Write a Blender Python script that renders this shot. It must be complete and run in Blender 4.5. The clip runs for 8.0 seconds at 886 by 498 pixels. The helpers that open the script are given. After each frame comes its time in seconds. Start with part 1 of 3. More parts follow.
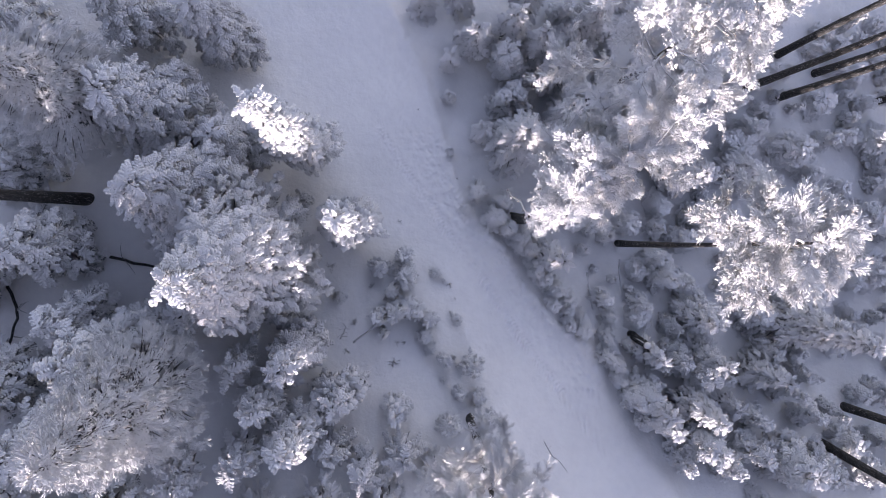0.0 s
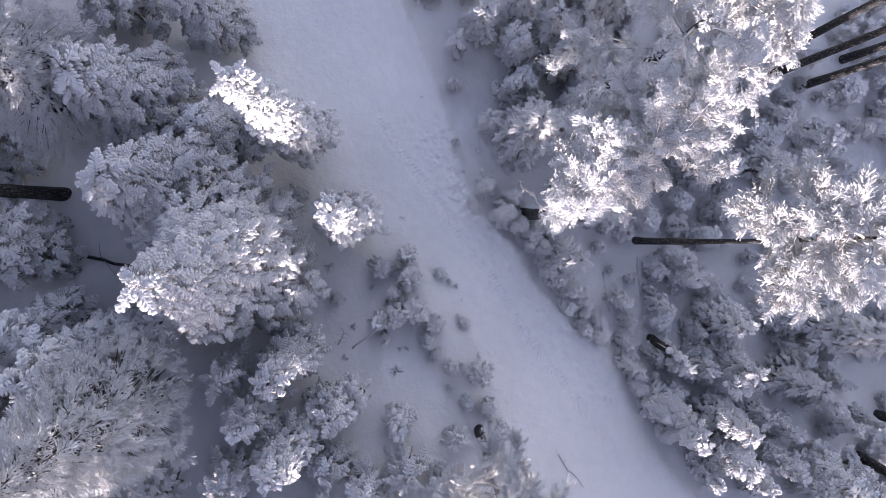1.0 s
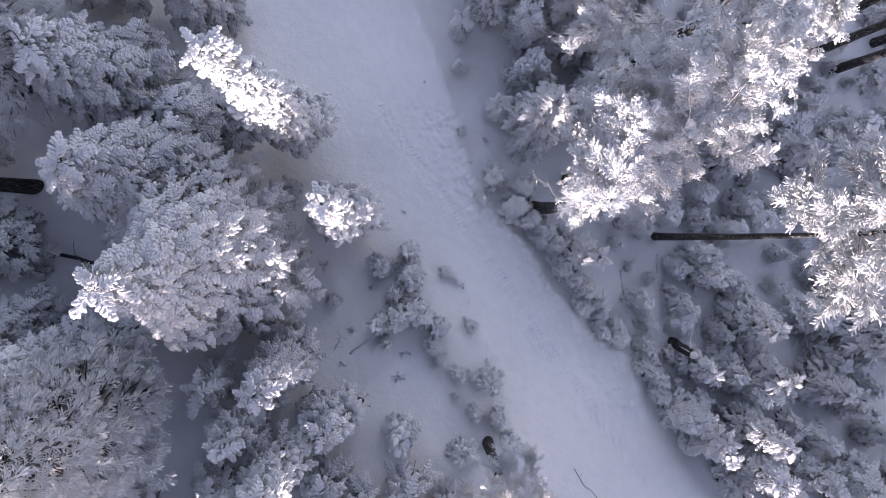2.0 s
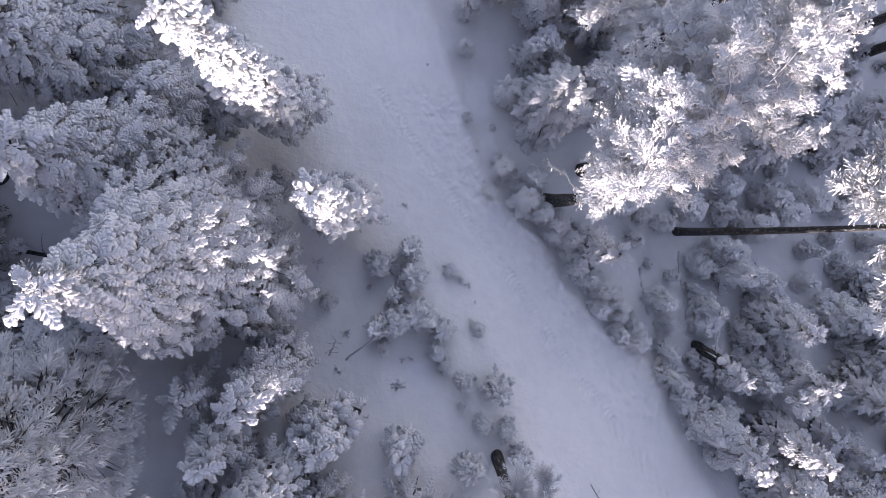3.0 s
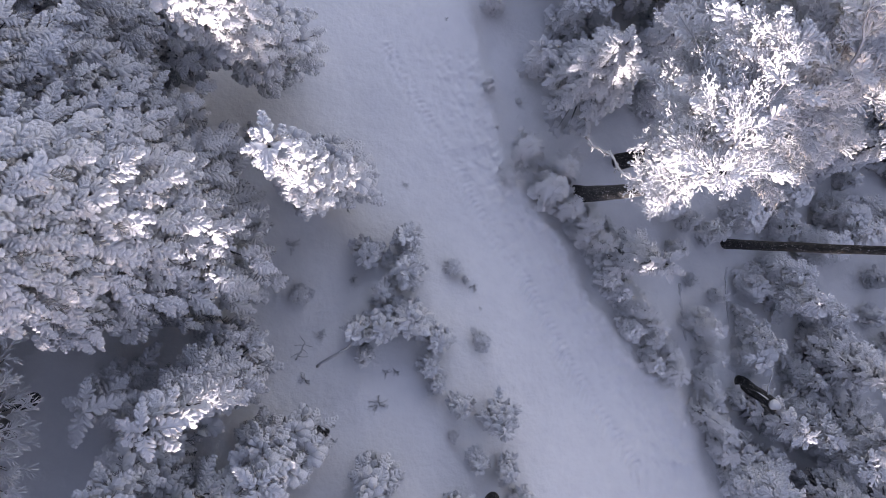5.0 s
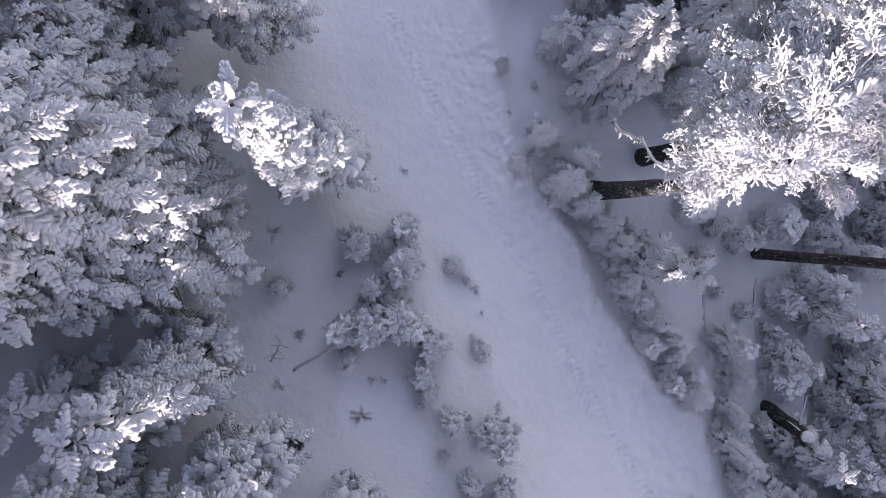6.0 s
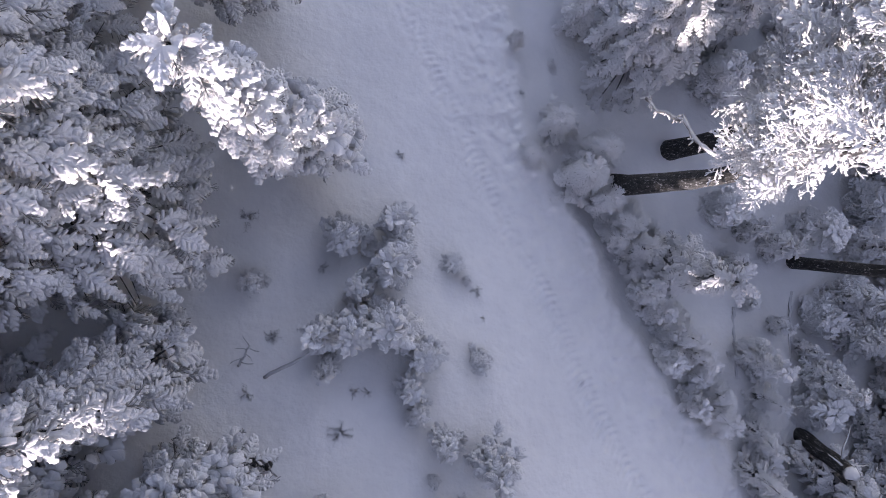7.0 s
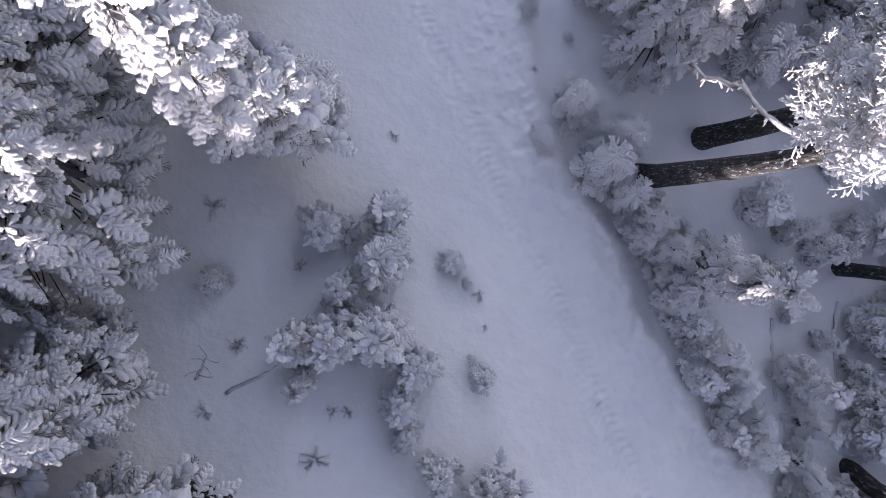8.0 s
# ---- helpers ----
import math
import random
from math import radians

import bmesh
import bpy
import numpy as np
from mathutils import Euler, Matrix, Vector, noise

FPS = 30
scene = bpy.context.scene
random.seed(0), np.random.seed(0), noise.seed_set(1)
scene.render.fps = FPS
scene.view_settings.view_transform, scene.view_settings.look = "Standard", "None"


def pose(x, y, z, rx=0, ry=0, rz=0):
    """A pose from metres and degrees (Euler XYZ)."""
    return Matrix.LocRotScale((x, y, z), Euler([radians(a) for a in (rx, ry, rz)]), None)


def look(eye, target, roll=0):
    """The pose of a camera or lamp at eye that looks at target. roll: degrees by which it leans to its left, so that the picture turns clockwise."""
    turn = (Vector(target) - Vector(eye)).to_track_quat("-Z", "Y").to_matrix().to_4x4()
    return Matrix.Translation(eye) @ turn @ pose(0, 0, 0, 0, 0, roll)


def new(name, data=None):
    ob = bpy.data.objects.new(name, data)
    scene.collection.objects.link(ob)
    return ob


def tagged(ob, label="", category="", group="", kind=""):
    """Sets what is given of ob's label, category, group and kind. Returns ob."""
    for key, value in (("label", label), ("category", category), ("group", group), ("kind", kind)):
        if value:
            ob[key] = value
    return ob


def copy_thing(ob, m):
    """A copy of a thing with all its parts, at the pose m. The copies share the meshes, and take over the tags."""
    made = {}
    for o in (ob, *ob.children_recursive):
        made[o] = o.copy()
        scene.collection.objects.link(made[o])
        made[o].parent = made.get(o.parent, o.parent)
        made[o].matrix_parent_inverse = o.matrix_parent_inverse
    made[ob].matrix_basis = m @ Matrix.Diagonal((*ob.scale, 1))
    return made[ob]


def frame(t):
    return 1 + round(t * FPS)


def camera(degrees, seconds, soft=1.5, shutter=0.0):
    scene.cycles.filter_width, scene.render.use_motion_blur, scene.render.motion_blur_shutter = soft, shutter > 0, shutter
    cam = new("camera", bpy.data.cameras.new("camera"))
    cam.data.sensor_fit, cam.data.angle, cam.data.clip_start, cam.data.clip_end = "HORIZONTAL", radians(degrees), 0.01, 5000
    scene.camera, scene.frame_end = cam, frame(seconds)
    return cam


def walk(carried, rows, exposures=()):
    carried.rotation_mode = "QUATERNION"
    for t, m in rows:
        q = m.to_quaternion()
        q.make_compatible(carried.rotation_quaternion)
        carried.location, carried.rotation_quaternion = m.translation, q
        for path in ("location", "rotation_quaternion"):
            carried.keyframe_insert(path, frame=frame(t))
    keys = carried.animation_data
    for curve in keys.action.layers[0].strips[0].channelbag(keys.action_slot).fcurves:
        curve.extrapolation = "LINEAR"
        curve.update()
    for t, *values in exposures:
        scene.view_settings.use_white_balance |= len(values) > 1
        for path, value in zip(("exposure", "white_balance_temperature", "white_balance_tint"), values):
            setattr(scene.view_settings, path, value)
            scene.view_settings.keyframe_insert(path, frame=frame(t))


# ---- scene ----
cam = camera(66.2, 8.0, 0.95)
PATH = [
    (0.0, -0.312, -0.104, 29.362, -2.48, -2.17, -0.06),
    (0.5, -0.314, -0.169, 28.480, -2.47, -2.02, -0.17),
    (1.0, -0.319, -0.230, 27.603, -2.50, -1.88, -0.26),
    (1.5, -0.321, -0.290, 26.730, -2.57, -1.74, -0.33),
    (3.0, -0.297, -0.480, 24.135, -2.83, -1.30, -0.47),
    (3.5, -0.273, -0.551, 23.275, -2.91, -1.13, 0.04),
    (4.0, -0.241, -0.627, 22.417, -2.98, -0.94, 1.54),
    (4.5, -0.199, -0.707, 21.560, -3.04, -0.74, 2.92),
    (6.0, -0.026, -0.961, 18.987, -3.12, -0.04, 6.77),
    (6.5, 0.042, -1.042, 18.128, -3.13, 0.21, 8.13),
    (7.0, 0.111, -1.118, 17.266, -3.13, 0.47, 8.72),
    (7.5, 0.179, -1.183, 16.402, -3.14, 0.71, 9.21),
    (8.0, 0.241, -1.235, 15.534, -3.16, 0.95, 9.72),
]
walk(cam, [(t, pose(x, y, z, rx, ry, rz)) for t, x, y, z, rx, ry, rz in PATH], exposures=[(0.0, 1.55, 8000, 39)])

# world, sun and exposure
SUN_ELEVATION, SUN_AZIMUTH = radians(11.5), radians(176)  # azimuth clockwise from +y
world = bpy.data.worlds.new("sky")
world.use_nodes = True
scene.world = world
wn = world.node_tree
sky = wn.nodes.new("ShaderNodeTexSky")
sky.sky_type = "NISHITA"
sky.sun_disc = False
sky.sun_elevation = SUN_ELEVATION
sky.sun_rotation = SUN_AZIMUTH
sky.altitude = 600
sky.dust_density = 0.7
wn.links.new(sky.outputs[0], wn.nodes["Background"].inputs[0])
wn.nodes["Background"].inputs[1].default_value = 0.13
sun = new("sun", bpy.data.lights.new("sun", "SUN"))
sun.data.energy = 4.4
sun.data.angle = radians(0.5)
sun.data.color = (0.80, 0.93, 1.0)
toward = Vector((math.sin(SUN_AZIMUTH) * math.cos(SUN_ELEVATION), math.cos(SUN_AZIMUTH) * math.cos(SUN_ELEVATION), math.sin(SUN_ELEVATION)))
sun.matrix_world = look(toward * 60, (0, 0, 0))


# materials
def material(name, rough=0.6):
    mat = bpy.data.materials.new(name)
    mat.use_nodes = True
    bsdf = mat.node_tree.nodes["Principled BSDF"]
    bsdf.inputs["Roughness"].default_value = rough
    bsdf.inputs["Specular IOR Level"].default_value = 0.25
    return mat, mat.node_tree, bsdf


def noise_node(nt, coord, scale, detail=4.0, rough=0.55):
    n = nt.nodes.new("ShaderNodeTexNoise")
    n.inputs["Scale"].default_value = scale
    n.inputs["Detail"].default_value = detail
    n.inputs["Roughness"].default_value = rough
    nt.links.new(coord, n.inputs["Vector"])
    return n.outputs["Fac"]


def ramp_node(nt, fac, stops):
    r = nt.nodes.new("ShaderNodeValToRGB")
    while len(r.color_ramp.elements) < len(stops):
        r.color_ramp.elements.new(0.5)
    for e, (p, c) in zip(r.color_ramp.elements, stops):
        e.position, e.color = p, (*c, 1)
    nt.links.new(fac, r.inputs[0])
    return r.outputs[0]


def math_node(nt, op, a, b):
    m = nt.nodes.new("ShaderNodeMath")
    m.operation = op
    for k, v in enumerate((a, b)):
        if isinstance(v, (int, float)):
            m.inputs[k].default_value = v
        else:
            nt.links.new(v, m.inputs[k])
    return m.outputs[0]


def mix_node(nt, fac, a, b):
    m = nt.nodes.new("ShaderNodeMix")
    m.data_type = "RGBA"
    for k, v in ((0, fac), (6, a), (7, b)):
        if isinstance(v, (int, float)):
            m.inputs[k].default_value = v
        elif isinstance(v, tuple):
            m.inputs[k].default_value = (*v, 1)
        else:
            nt.links.new(v, m.inputs[k])
    return m.outputs[2]


def bump_node(nt, bsdf, layers):
    last = None
    for height, strength, distance in layers:
        b = nt.nodes.new("ShaderNodeBump")
        b.inputs["Strength"].default_value = strength
        b.inputs["Distance"].default_value = distance
        nt.links.new(height, b.inputs["Height"])
        if last:
            nt.links.new(last, b.inputs["Normal"])
        last = b.outputs[0]
    nt.links.new(last, bsdf.inputs["Normal"])


def place_coord(nt):
    return nt.nodes.new("ShaderNodeNewGeometry").outputs["Position"]


def snow_ground_material():
    mat, nt, bsdf = material("trodden_snow", 0.55)
    co = place_coord(nt)
    big, mid, fine = noise_node(nt, co, 0.35, 3), noise_node(nt, co, 3.2, 4), noise_node(nt, co, 26, 5)
    col = ramp_node(nt, math_node(nt, "ADD", math_node(nt, "MULTIPLY", big, 0.6), math_node(nt, "MULTIPLY", mid, 0.4)), [(0.35, (0.85, 0.853, 0.865)), (0.65, (0.93, 0.932, 0.935))])
    nt.links.new(col, bsdf.inputs["Base Color"])
    bump_node(nt, bsdf, [(mid, 0.4, 0.08), (noise_node(nt, co, 9, 3), 0.3, 0.04), (fine, 0.15, 0.01)])
    return mat


def snow_crown_material(name, under, snow, start, full, grain):
    """Snow on what faces up, frosted needles on what faces down."""
    mat, nt, bsdf = material(name, 0.6)
    geo = nt.nodes.new("ShaderNodeNewGeometry")
    sep = nt.nodes.new("ShaderNodeSeparateXYZ")
    nt.links.new(geo.outputs["Normal"], sep.inputs[0])
    co = geo.outputs["Position"]
    patch, fine = noise_node(nt, co, 7, 4), noise_node(nt, co, grain, 4, 0.65)
    lift = math_node(nt, "ADD", sep.outputs[2], math_node(nt, "MULTIPLY", math_node(nt, "SUBTRACT", patch, 0.5), 0.7))
    lift = math_node(nt, "ADD", lift, math_node(nt, "MULTIPLY", math_node(nt, "SUBTRACT", fine, 0.5), 0.35))
    fac = nt.nodes.new("ShaderNodeMapRange")
    fac.inputs["From Min"].default_value, fac.inputs["From Max"].default_value = start, full
    nt.links.new(lift, fac.inputs["Value"])
    island = geo.outputs["Random Per Island"]
    frost = mix_node(nt, island, under, tuple(c * 1.7 for c in under))
    nt.links.new(mix_node(nt, fac.outputs[0], frost, snow), bsdf.inputs["Base Color"])
    bump_node(nt, bsdf, [(patch, 0.4, 0.05), (fine, 0.6, 0.02)])
    return mat


def bark_material(name, dark, light, frost):
    mat, nt, bsdf = material(name, 0.85)
    tex = nt.nodes.new("ShaderNodeTexCoord")
    mapping = nt.nodes.new("ShaderNodeMapping")
    mapping.inputs["Scale"].default_value = (1, 1, 0.22)
    nt.links.new(tex.outputs["Object"], mapping.inputs[0])
    co = mapping.outputs[0]
    plates, grain, rime = noise_node(nt, co, 22, 4, 0.6), noise_node(nt, co, 70, 3), noise_node(nt, co, 30, 6, 0.78)
    col = ramp_node(nt, plates, [(0.35, dark), (0.65, light)])
    spots = nt.nodes.new("ShaderNodeMapRange")
    spots.inputs["From Min"].default_value, spots.inputs["From Max"].default_value = frost, frost + 0.12
    nt.links.new(rime, spots.inputs["Value"])
    nt.links.new(mix_node(nt, spots.outputs[0], col, (0.7, 0.71, 0.74)), bsdf.inputs["Base Color"])
    bump_node(nt, bsdf, [(plates, 0.9, 0.04), (grain, 0.5, 0.01)])
    return mat


SNOW = snow_ground_material()
PAD_SNOW = snow_crown_material("snow_pads", (0.07, 0.072, 0.07), (0.87, 0.875, 0.88), -0.40, 0.18, 38)
FERN_SNOW = snow_crown_material("snowy_needles", (0.045, 0.047, 0.046), (0.78, 0.785, 0.80), -0.18, 0.46, 52)
RIME = snow_crown_material("rime", (0.16, 0.16, 0.162), (0.88, 0.885, 0.89), -0.3, 0.35, 60)
FROST = snow_crown_material("frosted_needles", (0.14, 0.14, 0.142), (0.80, 0.805, 0.815), -0.3, 0.5, 60)
# dark colour stands for shade inside crowns; also on the frosted under-sprays
NEEDLES_AND_SHADE = snow_crown_material("needles_and_shade", (0.05, 0.05, 0.052), (0.42, 0.43, 0.44), 0.0, 0.9, 45)
STAR_SNOW = snow_crown_material("frosted_sapling", (0.06, 0.06, 0.062), (0.91, 0.915, 0.92), -0.15, 0.42, 60)
YOUNG_SNOW = snow_crown_material("snowy_young_needles", (0.05, 0.052, 0.05), (0.86, 0.865, 0.875), -0.20, 0.42, 52)
BARK = bark_material("pine_bark", (0.020, 0.020, 0.020), (0.060, 0.059, 0.058), 0.565)
RIMED_WOOD = snow_crown_material("rimed_wood", (0.10, 0.095, 0.09), (0.74, 0.745, 0.76), -0.1, 0.7, 42)


# the lie of the land
def settle(v, flat, soft):
    """Distance from the middle, running out beyond flat."""
    a = np.abs(v)
    return np.sign(v) * np.where(a > flat, flat + soft * np.tanh((a - flat) / soft), a)


def slope(x, y):
    x, y = settle(np.asarray(x, float), 17, 20), settle(np.asarray(y, float), 11, 3.5)
    return 3.962 - 0.2438 * x - 0.2913 * y - 0.0008 * x * x + 0.0036 * x * y + 0.0105 * y * y


def wave(x, y, size, seed):
    """Smooth irregular unevenness of about -1 to 1 with lumps of that size."""
    u, v = np.broadcast_arrays(np.asarray(x, float) / size, np.asarray(y, float) / size)
    i, j = np.floor(u), np.floor(v)
    fu, fv = u - i, v - j
    su, sv = fu * fu * (3 - 2 * fu), fv * fv * (3 - 2 * fv)

    def corner(a, b):
        h = np.sin((i + a) * 127.1 + (j + b) * 311.7 + seed * 74.7) * 43758.5453
        return (h - np.floor(h)) * 2 - 1

    low = corner(0, 0) * (1 - su) + corner(1, 0) * su
    high = corner(0, 1) * (1 - su) + corner(1, 1) * su
    return low * (1 - sv) + high * sv


RIGHT_Y = [-14, -10.03, -8.65, -6.45, -5.6, -4.9, -4.4, -3.9, -3.0, -2.3, -1.3, -0.85, 0.2, 0.9, 2.7, 5.15, 7.98, 12]
RIGHT_X = [11.9, 9.18, 7.95, 6.7, 6.5, 6.35, 5.5, 4.75, 4.25, 3.65, 3.2, 2.65, 1.85, 1.35, 0.85, 0.3, -1.13, -3.3]
LEFT_Y = [-14, -9.44, -6.15, -3.6, -1.16, 0.91, 3.01, 5.92, 7.77, 12]
LEFT_X = [6.4, 3.96, 2.31, 0.94, -0.49, -2.14, -3.2, -5.47, -6.7, -9.4]
FOOT_Y = [-12, -6.01, -5.22, -4.22, -3.18, -2.22, -1.49, -0.41, 1.01, 2.22, 6, 12]
FOOT_X = [9.0, 4.64, 4.04, 3.29, 2.65, 2.06, 1.43, 0.68, -0.23, -1.07, -3.4, -7.2]


def ground_height(x, y):
    right, left, foot = np.interp(y, RIGHT_Y, RIGHT_X), np.interp(y, LEFT_Y, LEFT_X), np.interp(y, FOOT_Y, FOOT_X)
    right = right + 0.10 * wave(x * 0 + 3, y, 1.1, 5)
    step = 0.87  # across the trail, which runs askew
    across, past = (x - left) * step, (x - right) * step
    on = 1 / (1 + np.exp(np.clip(-across / 0.35, -30, 30))) / (1 + np.exp(np.clip(past / 0.09, -30, 30)))
    z = slope(x, y)
    z = z + (1 - on) * (0.10 * wave(x, y, 1.9, 1) + 0.05 * wave(x, y, 0.8, 2)) + 0.08 * wave(x, y, 3.3, 3)
    # packed snow, rougher towards the bank
    share = across / np.maximum((right - left) * step, 0.5)
    rough = np.clip((share - 0.45) * 2.6, 0.10, 1) * np.where(np.abs(y + 1.8) < 5.0, 1, 0.55)
    dents = np.where(y > 0.5, 0.4, 1.0) * (0.055 * wave(x, y, 0.30, 7) + 0.05 * wave(x * 0.8 + y * 0.6, y * 0.8 - x * 0.6, 0.17, 8))
    z = z + 0.34 * on * np.clip(share, 0, 1) ** 1.5
    z = z - 0.04 * on - on * rough * dents + on * rough * 0.025 * wave(x, y, 0.10, 15)
    # the bank beside the trail, heaped and broken
    z = z + 0.05 * np.exp(-((past - 0.02) / 0.28) ** 2) * (1 + 0.8 * wave(x, y, 0.33, 9)) - on * 0.04 * np.exp(-((past + 0.45) / 0.4) ** 2) * np.maximum(0, wave(x, y, 0.36, 10))
    # a band of trodden snow, tread across tread
    off = (x - foot) * step
    along = (y - 0.55 * (x - foot)) / step
    tread = np.sin(2 * math.pi * (along + 0.30 * np.abs(off) + 0.03 * wave(x, y, 0.3, 14)) / 0.135)
    z = z + np.exp(-(off / 0.19) ** 4) * ((0.008 + 0.014 * np.clip((0.6 - y) / 2.5, 0, 1)) * tread * (1 + 0.7 * wave(x, y, 0.5, 12)) - 0.012 + 0.018 * wave(x, y, 0.09, 13))
    # ski furrows
    for d in (0.95, 1.2):
        z = z - 0.014 * np.exp(-((off - d - 0.05 * wave(x * 0, y, 3, 4)) / 0.05) ** 2)
    return z


def axis(lo, hi, fine_lo, fine_hi, fine, coarse):
    middle = np.concatenate([np.arange(lo, fine_lo, coarse), np.arange(fine_lo, fine_hi, fine), np.arange(fine_hi, hi + coarse, coarse)])
    out = np.cumsum(0.3 * 1.22 ** np.arange(42))
    return np.concatenate([lo - out[::-1], middle, middle[-1] + out])


def triangles_mesh(name, verts, tris, mat, smooth=True):
    me = bpy.data.meshes.new(name)
    me.vertices.add(len(verts))
    me.vertices.foreach_set("co", np.ascontiguousarray(verts, np.float32).ravel())
    me.loops.add(len(tris) * 3)
    me.loops.foreach_set("vertex_index", np.ascontiguousarray(tris, np.int32).ravel())
    me.polygons.add(len(tris))
    me.polygons.foreach_set("loop_start", np.arange(0, len(tris) * 3, 3, dtype=np.int32))
    me.polygons.foreach_set("use_smooth", np.full(len(tris), smooth))
    me.update(calc_edges=True)
    me.materials.append(mat)
    return me


def part(name, me, parent, label=""):
    ob = new(name, me)
    ob.parent = parent
    return tagged(ob, label)


def build_ground():
    xs, ys = axis(-16, 24, -1.8, 6.4, 0.031, 0.19), axis(-13, 12, -6.4, 3.4, 0.031, 0.19)
    gx, gy = np.meshgrid(xs, ys)
    gz = ground_height(gx, gy)
    verts = np.stack([gx, gy, gz], -1).reshape(-1, 3)
    idx = np.arange(len(xs) * len(ys)).reshape(len(ys), len(xs))
    a, b, c, d = idx[:-1, :-1].ravel(), idx[:-1, 1:].ravel(), idx[1:, 1:].ravel(), idx[1:, :-1].ravel()
    tris = np.concatenate([np.stack([a, b, c], -1), np.stack([a, c, d], -1)])
    tagged(new("ground", triangles_mesh("ground", verts, tris, SNOW)), "white snow covered hillside with a trodden trail and footprints", "ground", kind="structure")


build_ground()


def floor_at(x, y):
    return float(ground_height(np.array([x]), np.array([y]))[0])


# pieces of foliage: x runs outwards, z up, about one long
def snow_finger(start, end, width, thick, tip=0.6):
    """A blunt finger of snow or rime with a ridge along its top."""
    start, end = np.array(start, float), np.array(end, float)
    way = end - start
    along = way / (np.linalg.norm(way) + 1e-9)
    side = np.cross(along, (0.0, 0.0, 1.0))
    side = side / (np.linalg.norm(side) + 1e-9)
    up = np.cross(side, along) * thick
    side = side * width
    mid = start + way * 0.62
    verts = np.array([start, mid + side - up * 0.3, end + side * tip - up * 0.35, end - side * tip - up * 0.35, mid - side - up * 0.3, mid + up])
    return verts, np.array([[0, 1, 5], [1, 2, 5], [2, 3, 5], [3, 4, 5], [4, 0, 5]])


def thin_finger(start, end, width, thick, tip=0.6):
    """A narrow frosted twig."""
    verts, _ = snow_finger(start, end, width, thick, tip)
    return verts[[0, 2, 3, 5]], np.array([[0, 1, 3], [1, 2, 3], [2, 0, 3]])


def joined(pieces):
    verts, tris, n = [], [], 0
    for v, t in pieces:
        verts.append(v)
        tris.append(t + n)
        n += len(v)
    return np.concatenate(verts), np.concatenate(tris)


def frond_piece(rng, pairs, reach, finger, thick, spine, fall=0.28, taper=0.5, slack=0.3, finger_piece=snow_finger):
    """A flat spray: fingers on both sides of a drooping spine, longest below the middle."""
    pieces = [snow_finger((0, 0, 0), (1.0, 0, -fall), spine, thick * 1.2, 0.5)]
    for k in range(pairs):
        u = (k + 0.4 + rng.uniform(-0.2, 0.2)) / pairs
        for side in (-1, 1):
            size = reach * (0.55 + 0.75 * math.sin(math.pi * (0.18 + 0.72 * u)) - taper * u * u) * rng.uniform(0.75, 1.2)
            turn = radians(rng.uniform(52, 70) - 30 * u)
            s = np.array((u * 0.93, 0, -fall * u * u + rng.uniform(-0.02, 0.02)))
            e = s + np.array((size * math.cos(turn), side * size * math.sin(turn), -size * rng.uniform(0.0, slack)))
            pieces.append(finger_piece(s, e, finger * rng.uniform(0.75, 1.25), thick * rng.uniform(0.8, 1.3)))
    return joined(pieces)


def clump_piece(rng, count):
    """A knob of snow: stubby lumps that stand out from one shoot."""
    pieces = []
    for k in range(count):
        a, lift = k * 2.4 + rng.uniform(-0.4, 0.4), rng.uniform(-0.15, 1.15)
        way = np.array((math.cos(a) * math.cos(lift) + 0.35, math.sin(a) * math.cos(lift), math.sin(lift)))
        pieces.append(snow_finger(way * 0.1, way * rng.uniform(0.42, 0.72), rng.uniform(0.15, 0.24), rng.uniform(0.10, 0.17), 0.7))
    return joined(pieces)


def coral_piece(rng, pairs, reach, finger):
    """A forked twig thickly coated with rime, like a coral."""
    bend = rng.uniform(-0.15, 0.15)
    joint, tip = np.array((0.5, bend, 0.05)), np.array((1.0, -bend, -0.02))
    pieces = [snow_finger((0, 0, 0), joint, finger * 1.2, finger * 1.3, 0.9), snow_finger(joint, tip, finger, finger)]
    for k in range(pairs):
        u = (k + 0.7 + rng.uniform(-0.25, 0.25)) / pairs
        s = joint * min(1, u * 2) + (tip - joint) * max(0, u * 2 - 1)
        for side in (-1, 1):
            size = reach * (1.15 - 0.55 * u) * rng.uniform(0.6, 1.25)
            turn = radians(rng.uniform(28, 60))
            e = s + np.array((math.cos(turn), side * math.sin(turn), rng.uniform(-0.25, 0.35))) * size
            pieces.append(snow_finger(s, e, finger * 0.9, finger))
            for at, way in ((0.4, 1), (0.65, -1)):
                fork = turn + way * radians(rng.uniform(30, 60))
                m = s + (e - s) * at
                pieces.append(snow_finger(m, m + np.array((math.cos(fork), side * math.sin(fork), rng.uniform(-0.2, 0.4))) * size * rng.uniform(0.35, 0.6), finger * 0.8, finger * 0.9))
    return joined(pieces)


def brush_piece(rng, count, length, finger):
    """Rimed needles in bundles that point forwards and up from a shoot."""
    pieces = [snow_finger((0, 0, 0), (0.7, 0, 0.03), finger * 1.2, finger * 1.2)]
    for k in range(count):
        a, u = k * 2.4 + rng.uniform(-0.5, 0.5), rng.uniform(0.05, 0.7)
        way = np.array([rng.uniform(0.55, 1.0), math.cos(a) * 0.62, math.sin(a) * 0.4 + 0.12])
        s = np.array([u, 0, 0.03])
        pieces.append(snow_finger(s, s + way * length * rng.uniform(0.7, 1.2), finger * rng.uniform(0.7, 1.2), finger, 0.45))
    return joined(pieces)


